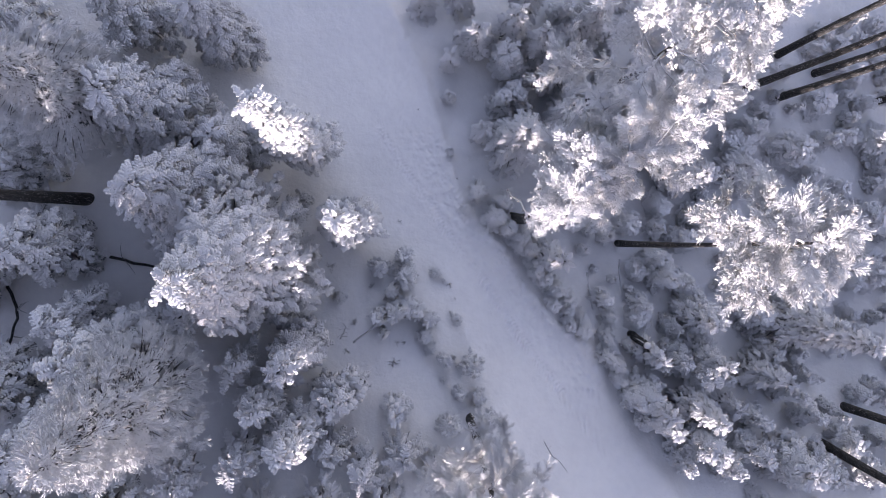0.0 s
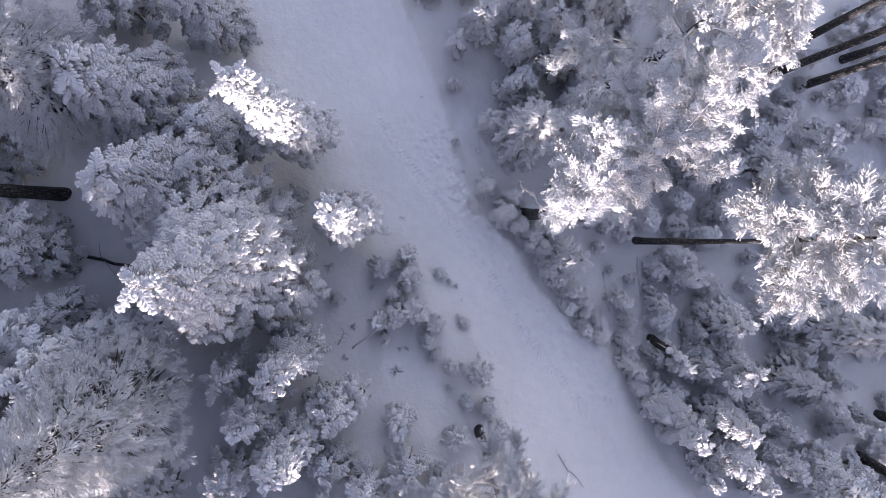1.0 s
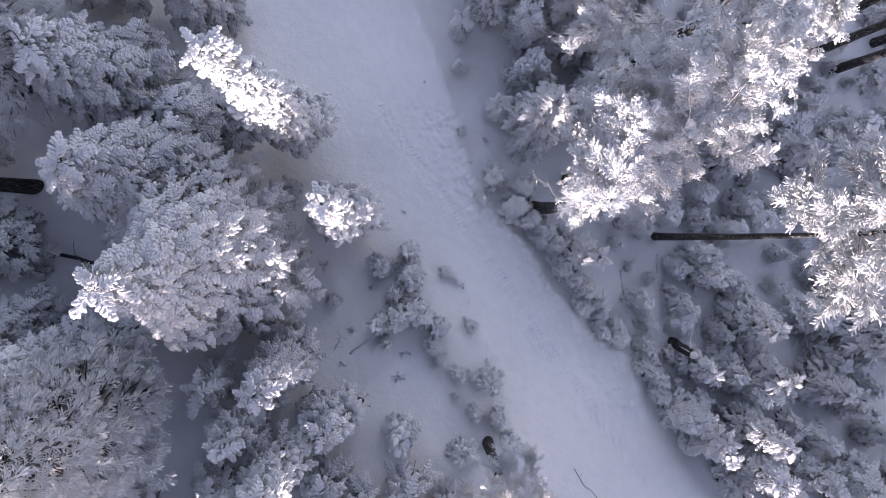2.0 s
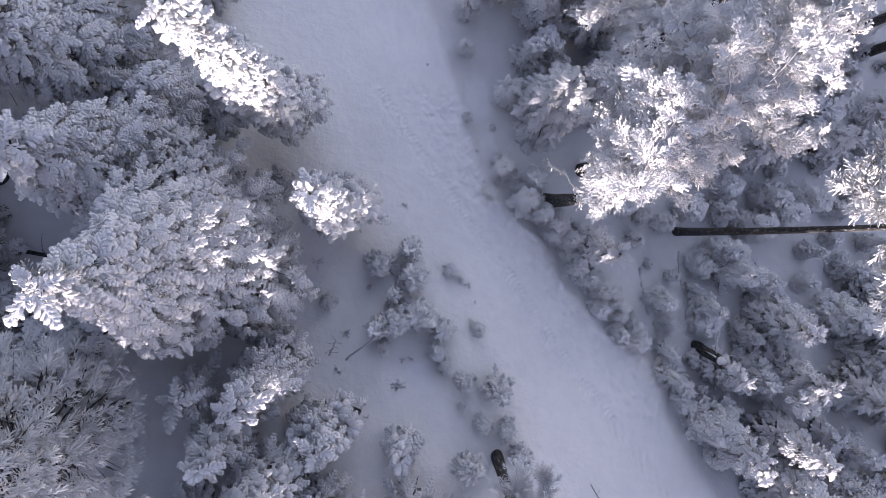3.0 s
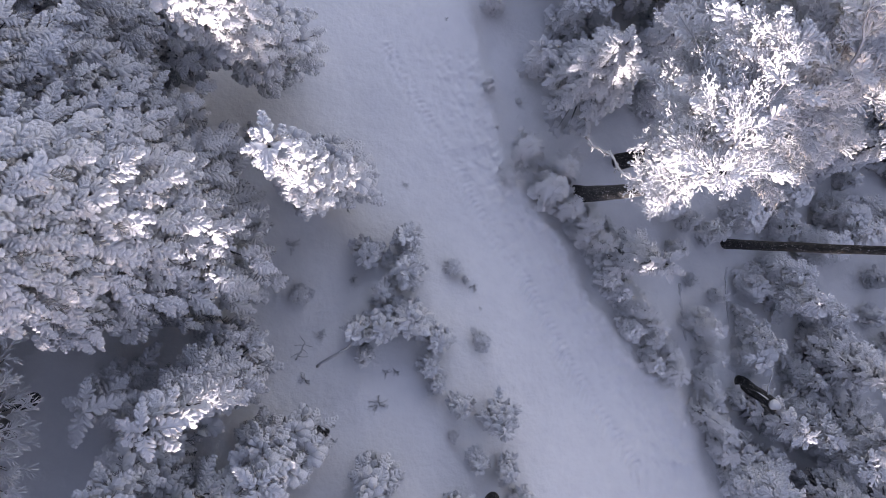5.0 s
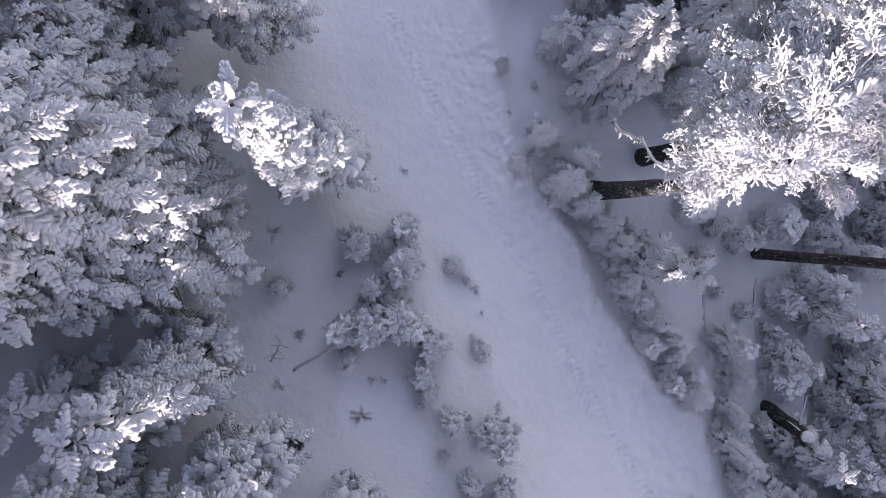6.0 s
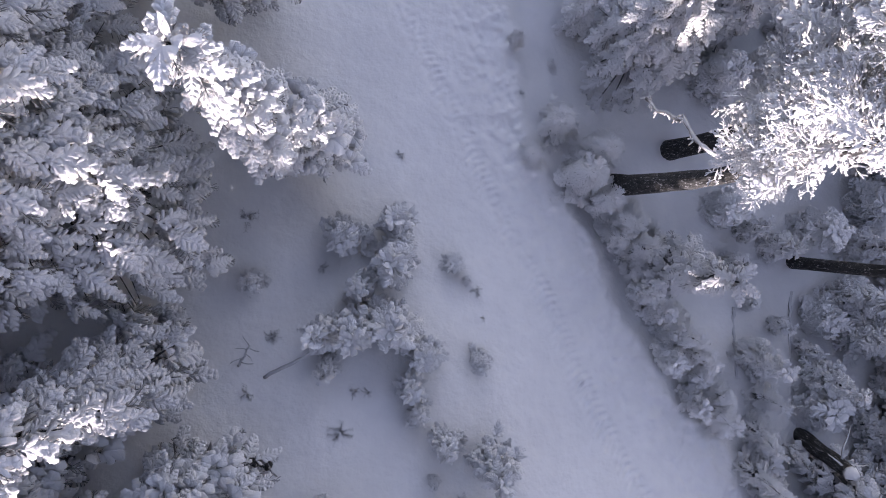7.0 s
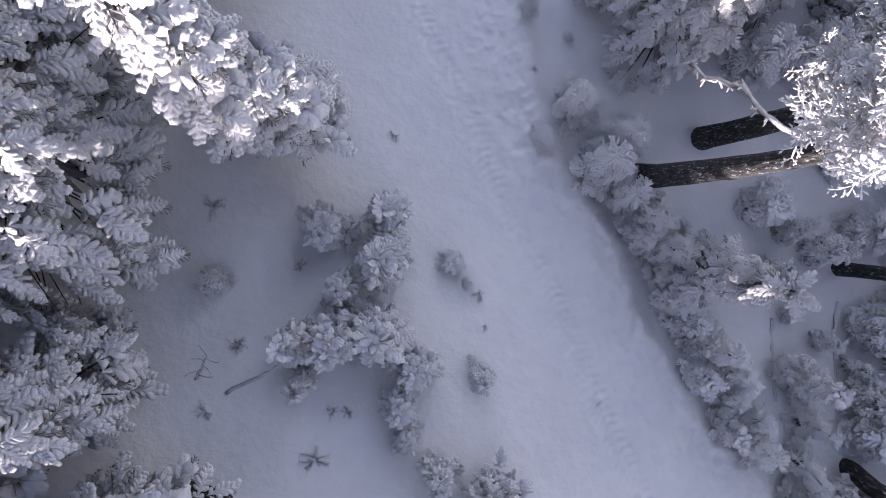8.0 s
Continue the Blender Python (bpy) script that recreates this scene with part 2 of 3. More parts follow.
RNG = np.random.default_rng(11)
PADS = [frond_piece(RNG, 6, 0.25, 0.072, 0.070, 0.17, 0.28, 0.3) for _ in range(6)]
FERNS = [frond_piece(RNG, 7, 0.245, 0.060, 0.050, 0.14, 0.22) for _ in range(6)]
LIGHT = [frond_piece(RNG, 5, 0.28, 0.074, 0.070, 0.14, 0.24) for _ in range(6)]
FINE = [frond_piece(RNG, 6, 0.32, 0.034, 0.030, 0.04, 0.22, finger_piece=thin_finger) for _ in range(5)]
STARS = [frond_piece(RNG, 5, 0.32, 0.048, 0.050, 0.07, 0.18) for _ in range(5)]
SHOOTS = [frond_piece(RNG, 4, 0.36, 0.075, 0.085, 0.10, 0.22) for _ in range(5)]
CLUMPS = [clump_piece(RNG, 9) for _ in range(6)]
CORALS = [coral_piece(RNG, 4, 0.42, 0.034) for _ in range(6)]
BRUSHES = [brush_piece(RNG, 11, 0.55, 0.042) for _ in range(5)]


def turn_matrices(yaw, pitch, roll):
    """Rotations that tip x up by pitch and then turn it to yaw."""
    cy, sy, cp, sp, cr, sr = np.cos(yaw), np.sin(yaw), np.cos(pitch), np.sin(pitch), np.cos(roll), np.sin(roll)
    z, o = np.zeros_like(cy), np.ones_like(cy)
    rz = np.stack([np.stack([cy, -sy, z], -1), np.stack([sy, cy, z], -1), np.stack([z, z, o], -1)], -2)
    ry = np.stack([np.stack([cp, z, -sp], -1), np.stack([z, o, z], -1), np.stack([sp, z, cp], -1)], -2)
    rx = np.stack([np.stack([o, z, z], -1), np.stack([z, cr, -sr], -1), np.stack([z, sr, cr], -1)], -2)
    return rz @ ry @ rx


def foliage(pieces, spots, rng):
    """spots: rows of x, y, z, yaw, pitch, roll, size."""
    spots = np.array(spots)
    kind = rng.integers(0, len(pieces), len(spots))
    out = []
    for k, (pv, pt) in enumerate(pieces):
        rows = spots[kind == k]
        if not len(rows):
            continue
        m = turn_matrices(rows[:, 3], rows[:, 4], rows[:, 5]) * rows[:, 6, None, None]
        flip = np.ones((len(rows), 1, 3))
        flip[:, 0, 1:] = rng.uniform(0.8, 1.25, (len(rows), 2))
        v = np.einsum("nij,nkj->nki", m, pv[None] * flip) + rows[:, None, :3]
        t = pt[None] + (np.arange(len(rows)) * len(pv))[:, None, None]
        out.append((v.reshape(-1, 3), t.reshape(-1, 3)))
    return joined(out)


def foliage_mesh(name, pieces, spots, mat, rng):
    v, f = foliage(pieces, spots, rng)
    return triangles_mesh(name, v, f, mat)


def tube(points, radii, sides):
    """A closed tapering tube along points."""
    points = np.array(points, float)
    ways = np.gradient(points, axis=0)
    ways /= np.linalg.norm(ways, axis=1)[:, None] + 1e-9
    ref = np.array([1.0, 0.13, 0]) if abs(ways[0][2]) > 0.7 else np.array([0, 0, 1.0])
    u = np.cross(ways, ref)
    u /= np.linalg.norm(u, axis=1)[:, None] + 1e-9
    w = np.cross(ways, u)
    a = np.arange(sides) * 2 * math.pi / sides
    r = np.array(radii)[:, None, None]
    ring = points[:, None] + r * (np.cos(a)[None, :, None] * u[:, None] + np.sin(a)[None, :, None] * w[:, None])
    n = len(points)
    verts = np.concatenate([ring.reshape(-1, 3), points[:1], points[-1:]])
    i, j = np.meshgrid(np.arange(n - 1), np.arange(sides), indexing="ij")
    p, q = (i * sides + j).ravel(), (i * sides + (j + 1) % sides).ravel()
    tris = [np.stack([p, q, q + sides], -1), np.stack([p, q + sides, p + sides], -1)]
    s = np.arange(sides)
    tris.append(np.stack([np.full(sides, n * sides), (s + 1) % sides, s], -1))
    tris.append(np.stack([np.full(sides, n * sides + 1), (n - 1) * sides + s, (n - 1) * sides + (s + 1) % sides], -1))
    return verts, np.concatenate(tris)


def trunk_points(rng, height, lean, n=9):
    t = np.linspace(0, 1, n)
    bend = rng.normal(0, 0.012 * height, 2)
    return np.stack([lean[0] * t + bend[0] * np.sin(t * 3.1), lean[1] * t + bend[1] * np.sin(t * 3.1), height * t - 0.4 * (1 - t)], -1)


def trunk_mesh(rng, points, foot, sides=12, mat=None):
    t = np.linspace(0, 1, len(points))
    radii = foot * (1 - 0.88 * t) + 0.010 + foot * 0.12 * np.exp(-t * 14)
    v, f = tube(points, radii, sides)
    v = v + rng.normal(0, foot * 0.03, v.shape)
    return triangles_mesh("trunk", v, f, mat or BARK)


STYLES = {
    "pad": (PADS + CLUMPS[:2], PAD_SNOW), "fern": (FERNS + LIGHT[:3] + PADS[:3], FERN_SNOW), "light": (LIGHT, PAD_SNOW), "frost": (BRUSHES, FROST),
    "round": (CLUMPS[:4] + PADS[:3] + LIGHT[:3], PAD_SNOW), "star": (STARS, STAR_SNOW), "young": (SHOOTS * 2 + CLUMPS[:3], YOUNG_SNOW),
}


def conifer(x, y, height, radius, style, seed, label, bare=0.08, power=0.85, size=0.45, lean=(0, 0), gap=0.40, core=0.5, close=1.0, category="conifer", group=""):
    """A snow-laden conifer: whorls of drooping branches, each a fan of snowy sprays over thin frosted ones."""
    rng = np.random.default_rng(seed)
    root = new("conifer")
    tagged(root, label, category, group)
    root.matrix_world = pose(x, y, floor_at(x, y))
    points = trunk_points(rng, height * (0.97 if height > 3 else 0.85), lean)
    part("trunk", trunk_mesh(rng, points, 0.010 + height * 0.0125, 10), root, "dark bark")
    pieces, mat = STYLES[style]
    loose = 0.4 if style == "round" else 0.10
    low = bare * height
    spots, under, limbs = [], [], []
    wob = rng.uniform(0, 6.28, 3)
    h, tier = height - size * 0.35, 0
    while h > low:
        s = (h - low) / (height - low)
        c = np.array([np.interp(h, points[:, 2], points[:, 0]), np.interp(h, points[:, 2], points[:, 1])])
        prof = min(1.0, 0.78 + s * 2.0) * (1 - s ** 1.25) ** power
        count = max(4, int(2 * math.pi * radius * prof / (size * close)) + 1)
        start = rng.uniform(0, 6.28)
        for b in range(count):
            az = start + (b + rng.uniform(-0.35, 0.35)) * 2 * math.pi / count
            uneven = 1 + 0.15 * math.sin(2 * az + wob[0] + s * 4) + 0.12 * math.sin(3 * az + wob[1] - s * 9)
            r = max(size * 0.45, radius * prof * uneven * rng.uniform(0.76, 1.12))
            tilt = 0.42 * s ** 3 - 0.40 + rng.normal(0, 0.08)
            top = h + rng.normal(0, gap * 0.22)
            fan = [(r - size * 0.95, rng.uniform(-0.25, 0.25), 1.0)]
            for d in (0.75, 1.25, 1.8):
                if r > size * (d + 0.1):
                    fan += [(r - size * d, side * rng.uniform(0.5, 1.0), 0.8 if d > 1 else 0.72) for side in (-1, 1) if rng.random() < (1.2 if d < 1 else 0.9 if d < 1.5 else 0.6) - (0.5 if s < 0.3 and height > 3 or height < 3 else 0)]
            for d, off, scale in fan:
                d = max(d, 0.02)
                grade = tilt + 0.08 - 0.2 * d / max(r, 0.3) * (1 - s)
                place = (c[0] + d * math.cos(az), c[1] + d * math.sin(az), top + (d - r * 0.5) * tilt * 0.7 + rng.normal(0, 0.03))
                spots.append((*place, az + off, grade + rng.normal(0, loose), rng.normal(0, loose * 1.4), size * scale * rng.uniform(0.75, 1.15)))
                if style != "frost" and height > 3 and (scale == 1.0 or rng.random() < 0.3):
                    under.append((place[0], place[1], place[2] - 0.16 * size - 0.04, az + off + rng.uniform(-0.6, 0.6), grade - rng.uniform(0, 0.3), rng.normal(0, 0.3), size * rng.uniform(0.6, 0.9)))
            if tier % 2 == 0 and r > 0.35 and height > 4.5:
                tip = r * 0.8
                limbs.append(tube([(c[0], c[1], top - 0.05), (c[0] + tip * 0.5 * math.cos(az), c[1] + tip * 0.5 * math.sin(az), top - 0.06 + tip * tilt * 0.3), (c[0] + tip * math.cos(az), c[1] + tip * math.sin(az), top - 0.09 + tip * tilt * 0.55)], (0.022, 0.016, 0.006), 4))
        h -= gap * (0.75 + 0.5 * (1 - s)) * rng.uniform(0.85, 1.15)
        tier += 1
    for k in range(7):
        # the leader
        spots.append((points[-1][0], points[-1][1], height - size * (0.75 + 0.06 * k), k * 2.4, 1.35 - 0.13 * k, 0, size * 0.7))
    if style == "star":
        for k in range(5):
            # its bare shoot with a star of side shoots
            spots.append((points[-1][0], points[-1][1], height - size * 0.2 + 0.08 * k, k * 2.4, 0.25 if k < 4 else 1.5, 0, size * (0.95 - 0.14 * k)))
    # dark spiked sheets that stand for the shade within the crown
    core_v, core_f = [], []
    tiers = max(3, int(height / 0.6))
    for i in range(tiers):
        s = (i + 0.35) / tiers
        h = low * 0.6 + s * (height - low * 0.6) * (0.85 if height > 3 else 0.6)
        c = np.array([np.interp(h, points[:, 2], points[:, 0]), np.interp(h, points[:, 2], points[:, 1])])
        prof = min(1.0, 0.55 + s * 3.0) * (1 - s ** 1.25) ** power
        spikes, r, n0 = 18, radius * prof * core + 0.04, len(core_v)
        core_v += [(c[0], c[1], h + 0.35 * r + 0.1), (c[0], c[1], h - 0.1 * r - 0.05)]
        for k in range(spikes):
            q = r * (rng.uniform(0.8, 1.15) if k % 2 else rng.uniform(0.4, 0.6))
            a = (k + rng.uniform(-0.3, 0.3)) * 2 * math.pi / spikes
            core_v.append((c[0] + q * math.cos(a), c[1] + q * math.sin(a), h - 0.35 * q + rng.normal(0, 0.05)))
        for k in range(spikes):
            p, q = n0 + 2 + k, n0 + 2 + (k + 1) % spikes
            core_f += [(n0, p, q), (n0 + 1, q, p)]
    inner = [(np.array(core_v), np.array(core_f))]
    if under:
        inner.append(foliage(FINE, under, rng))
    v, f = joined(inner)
    part("needles", triangles_mesh("needles", v, f, NEEDLES_AND_SHADE, False), root, "frosted needles and dark sheets painted as the shade inside the crown")
    part("crown", foliage_mesh("crown", pieces, spots, mat, rng), root, "snow-laden branches")
    if limbs:
        v, f = joined(limbs)
        tagged(part("inner_wood", triangles_mesh("inner_wood", v, f, BARK), root, "dark bare boughs"), kind="stuff")
    return root


def limb_curve(rng, start, yaw, pitch, length, droop, n=6):
    pts = [np.array(start)]
    for k in range(n):
        yaw += rng.normal(0, 0.22)
        pitch += rng.normal(0, 0.12) - droop / n
        pts.append(pts[-1] + length / n * np.array([math.cos(yaw) * math.cos(pitch), math.sin(yaw) * math.cos(pitch), math.sin(pitch)]))
    return np.array(pts)


def pine(x, y, height, crown_from, radius, seed, label, foot=0.17, limbs=12, lean=(0, 0), style="coral", size=0.32, twigs=7, wood=None, drift=(0, 0), spread=1.15, thick=0.036, dense=3, near=0, category="pine"):
    """A tall pine: bare trunk, then crooked limbs with rimed sprays."""
    rng = np.random.default_rng(seed)
    root = new("pine")
    tagged(root, label, category)
    root.matrix_world = pose(x, y, floor_at(x, y))
    points = trunk_points(rng, height * 0.96, lean, 14)
    part("trunk", trunk_mesh(rng, points, foot, 16), root, "dark furrowed bark flecked with frost")
    spots = []
    wood = wood or RIMED_WOOD
    for k in range(near):
        # short boughs close about the trunk
        h = crown_from + (k + rng.random()) / near * (height * 0.95 - crown_from)
        c = np.array([np.interp(h, points[:, 2], points[:, 0]), np.interp(h, points[:, 2], points[:, 1]), h])
        yaw = radians(rng.uniform(-5, 215))
        main = limb_curve(rng, c, yaw, rng.uniform(0.0, 0.5), rng.uniform(0.4, 0.75), 0.3, 4)
        v, f = tube(main, np.linspace(0.016, 0.006, len(main)), 5)
        part("limb", triangles_mesh("limb", v, f, wood), root, "short rimed bough")
        for p in main:
            for _ in range(3):
                spots.append((*(p + rng.normal(0, 0.05, 3)), yaw + rng.uniform(-1.2, 1.2), rng.uniform(-0.4, 0.4), rng.uniform(-0.6, 0.6), size * rng.uniform(0.7, 1.15)))
    for k in range(14):
        # the leader
        spots.append((points[-1][0], points[-1][1], points[-1][2] + rng.uniform(-0.25, 0.1), k * 2.4, rng.uniform(-0.2, 1.2), 0, size * rng.uniform(0.7, 1.1)))
    for k in range(limbs):
        s = (k + rng.uniform(0, 0.8)) / limbs
        h = crown_from + s * (height * 0.95 - crown_from)
        c = [np.interp(h, points[:, 2], points[:, 0]), np.interp(h, points[:, 2], points[:, 1]), h]
        yaw = k * 2.4 + rng.uniform(-0.5, 0.5)
        if drift != (0, 0):
            swing = rng.uniform(-spread, spread)
            yaw = math.atan2(drift[1], drift[0]) + swing
        length = radius * (0.55 + 0.45 * math.sin(math.pi * min(1, s * 0.75 + 0.25))) * rng.uniform(0.8, 1.2)
        if drift != (0, 0):
            length *= 0.25 + 0.75 * (0.5 + 0.5 * math.cos(swing))
        main = limb_curve(rng, c, yaw, rng.uniform(0.1, 0.5) + 0.3 * s, length, 0.5)
        pieces = [tube(main, np.linspace(thick, thick * 0.25, len(main)), 6)]
        for j in range(twigs):
            at = int(rng.integers(2, len(main)))
            sub = limb_curve(rng, main[at], yaw + rng.choice((-1, 1)) * rng.uniform(0.4, 1.1), rng.uniform(-0.1, 0.6), length * rng.uniform(0.25, 0.5), 0.4, 4)
            pieces.append(tube(sub, np.linspace(thick * 0.45, thick * 0.15, len(sub)), 4))
            for p, q in zip(sub[1:], sub[:-1]):
                for _ in range(dense):
                    w = p - q
                    spots.append((*(q + w * rng.random()), math.atan2(w[1], w[0]) + rng.uniform(-0.8, 0.8), rng.uniform(-0.5, 0.6), rng.uniform(-0.9, 0.9), size * rng.uniform(0.6, 1.15)))
        for at in range(2, len(main)):
            w = main[at] - main[at - 1]
            for _ in range(dense + 1):
                spots.append((*main[at], math.atan2(w[1], w[0]) + rng.uniform(-1.1, 1.1), rng.uniform(-0.5, 0.6), rng.uniform(-0.9, 0.9), size * rng.uniform(0.6, 1.15)))
        v, f = joined(pieces)
        part("limb", triangles_mesh("limb", v, f, wood), root, "crooked limb coated with rime")
    pieces, mat = {"coral": (CORALS * 2 + SHOOTS, RIME), "brush": (BRUSHES, RIME), "plume": (FINE, RIME)}[style]
    part("crown", foliage_mesh("crown", pieces, spots, mat, rng), root, "rime-coated needle sprays")
    return root


# tall trees west of the trail: x, y, height of the top, crown radius, style, look
WEST = [
    (-3.9, 2.4, 14.7, 1.2, "pad", "tall narrow spruce with thick snow pads beside the trail"),
    (-2.5, -0.05, 11.7, 1.15, "pad", "spruce with heavy snow pads beside the trail"),
    (-5.5, -1.45, 15.3, 2.6, "fern", "broad old spruce with drooping snowy fronds"),
    (-7.4, 0.8, 12.4, 2.1, "fern", "broad rounded spruce under deep snow"),
    (-8.8, 3.4, 11.2, 2.0, "fern", "rounded spruce with thick snowy boughs"),
    (-6.4, 2.4, 9.4, 1.35, "fern", "smaller spruce between two broad ones, snowy"),
    (-6.9, 6.2, 9.6, 1.4, "fern", "snowy spruce at the clearing's edge"),
    (-9.6, 6.8, 10.0, 1.5, "light", "dark snowy spruce deep in the wood"),
    (-11.0, 3.7, 13.2, 2.0, "frost", "pine finely coated with rime"),
    (-11.4, -0.9, 11.3, 1.4, "light", "spruce with snow pads in the wood"),
    (-10.3, -3.0, 11.0, 1.2, "light", "slender snowy spruce in shade"),
    (-9.0, -3.7, 13.0, 1.4, "light", "snowy spruce in deep shade"),
    (-7.1, -2.9, 9.9, 0.9, "fern", "shaded spruce close under a broad one"),
    (-12.9, 1.6, 9.6, 1.4, "light", "snowy spruce at the wood's west edge"),
    (-13.4, -1.6, 12.0, 1.5, "light", "snowy spruce standing on the western slope"),
    (-13.0, 6.0, 11.0, 1.6, "light", "snowy spruce among others on the slope"),
    (-12.2, -4.6, 12.6, 1.5, "light", "snowy spruce in shade on the slope"),
    (-12.0, -7.8, 14.0, 1.5, "light", "snowy spruce high on the shaded slope"),
    (-9.2, -8.4, 13.0, 1.3, "light", "snowy spruce on the upper slope"),
]
SOUTH_WEST = [
    (-7.7, -5.0, 16.4, 2.0, "frost", "tall pine finely coated with rime"),
    (-4.05, -4.2, 11.4, 1.15, "fern", "young spruce with bright snowy tip"),
    (-5.9, -4.6, 9.4, 0.8, "fern", "young snowy spruce in shade"),
    (-5.0, -5.6, 10.6, 0.95, "pad", "young spruce with snow pads"),
    (-2.8, -5.6, 9.7, 1.15, "pad", "young spruce with snow pads by the glade"),
    (-1.0, -6.3, 8.1, 0.75, "pad", "small spruce heaped with snow"),
    (-4.0, -6.5, 11.5, 1.2, "pad", "young spruce with snow pads in a group"),
    (-5.6, -7.2, 10.6, 1.0, "fern", "young snowy spruce in a group"),
    (-3.0, -7.3, 9.3, 0.9, "pad", "young spruce heaped with snow in a group"),
    (-2.0, -7.9, 9.6, 1.0, "fern", "young snowy spruce in a dense group"),
    (-0.8, -7.5, 9.2, 0.9, "fern", "young snowy spruce in a dense group"),
    (-7.3, -7.6, 10.8, 1.1, "fern", "young snowy spruce in shade"),
    (-10.4, -6.0, 13.0, 1.4, "light", "snowy spruce on the steep bank"),
]
for k, (x, y, top, r, style, label) in enumerate(WEST + SOUTH_WEST):
    near = x > -8.0 and y > -4.5
    size = {"pad": 0.42, "fern": 0.54, "light": 0.52, "frost": 0.28}[style] * (1.0 if near else 1.15)
    conifer(x, y, top - float(slope(x, y)), r, style, 100 + k, label, size=size, gap=0.34 if near or style == "frost" else 0.46, bare=0.1 if style != "frost" else 0.25, power=0.8 if r < 1.3 or r > 2.3 else 0.55)

# tall pines east of the trail
twin = pine(3.35, -0.05, 9.2, 6.2, 2.3, 201, "old pine with rime-white crooked limbs beside the trail", foot=0.22, limbs=14, lean=(0.2, 0.05), drift=(0.4, 0.9), spread=1.0, dense=4, size=0.32, thick=0.026, near=30)
pine(4.57, 0.9, 9.6, 6.4, 2.5, 202, "leaning pine with rime-white limbs beside its twin", foot=0.21, limbs=15, lean=(0.6, 0.5), drift=(0.6, 0.8), spread=1.0, dense=4, size=0.32, thick=0.034, near=24)


def dead_limb(parent, seed, points):
    """A bare, bent limb furred with rime, along points in the world."""
    rng = np.random.default_rng(seed)
    corner = np.array(points) - np.array(parent.matrix_world.translation)
    t = np.linspace(0, len(corner) - 1, 13)
    main = np.stack([np.interp(t, np.arange(len(corner)), corner[:, k]) for k in range(3)], -1) + rng.normal(0, 0.018, (13, 3))
    pieces = [tube(main, np.linspace(0.030, 0.020, len(main)) * rng.uniform(0.75, 1.4, len(main)), 7)]
    for k in list(range(4, len(main))) * 3:
        yaw = rng.uniform(0, 6.28)
        sub = limb_curve(rng, main[k], yaw, rng.uniform(-0.3, 0.4), rng.uniform(0.05, 0.12), 0.3, 3)
        pieces.append(tube(sub, np.linspace(0.02, 0.010, len(sub)), 4))
    v, f = joined(pieces)
    part("dead_limb", triangles_mesh("dead_limb", v, f, RIMED_WOOD), parent, "bare drooping limb furred with rime")


pine(1.5, -7.0, 8.7, 3.6, 1.25, 206, "tall slender pine finely coated with rime", foot=0.16, limbs=28, twigs=6, dense=4, size=0.34, thick=0.018, style="plume")
dead_limb(twin, 31, [(3.40, 0.0, 9.0), (2.98, 0.02, 9.25), (2.92, 0.15, 9.12), (2.82, 0.47, 8.75), (2.68, 0.60, 8.2), (2.54, 0.82, 7.8)])
pine(7.75, -1.08, 14.3, 10.6, 1.25, 203, "tall straight pine with a bright snowy crown", foot=0.125, limbs=30, lean=(0.05, 0.5), style="brush", size=0.27, twigs=7, dense=4)
pine(6.4, 4.6, 11.6, 6.0, 2.3, 204, "pine with rime-coated crown and bare dead limbs", foot=0.15, limbs=15, lean=(-0.2, -0.3), dense=3, size=0.34)
pine(8.6, 5.6, 12.6, 8.0, 1.6, 205, "pine with a rime-coated spreading crown", foot=0.15, limbs=14, dense=3, size=0.34)
TRUNKS = [
    (14.32, 5.73, 17, "tall bare-trunked pine with frosted crown"), (15.72, 5.31, 17, "tall bare-trunked pine beside its twin"), (16.07, 7.35, 17, "tall dark-trunked pine with frosted crown"),
    (18.05, 6.64, 17, "tall dark-trunked pine in the wood"), (20.9, 5.33, 16, "tall dark-trunked pine at the wood's edge"), (16.01, -9.15, 15, "tall dark-trunked pine on the bank"),
    (17.52, -7.98, 15, "tall dark-trunked pine on the bank beside another"),
]
for k, (x, y, h, label) in enumerate(TRUNKS):
    pine(x, y, h, h * 0.66, 1.6, 220 + k, label, foot=0.17, limbs=7, twigs=2, dense=2, size=0.5)

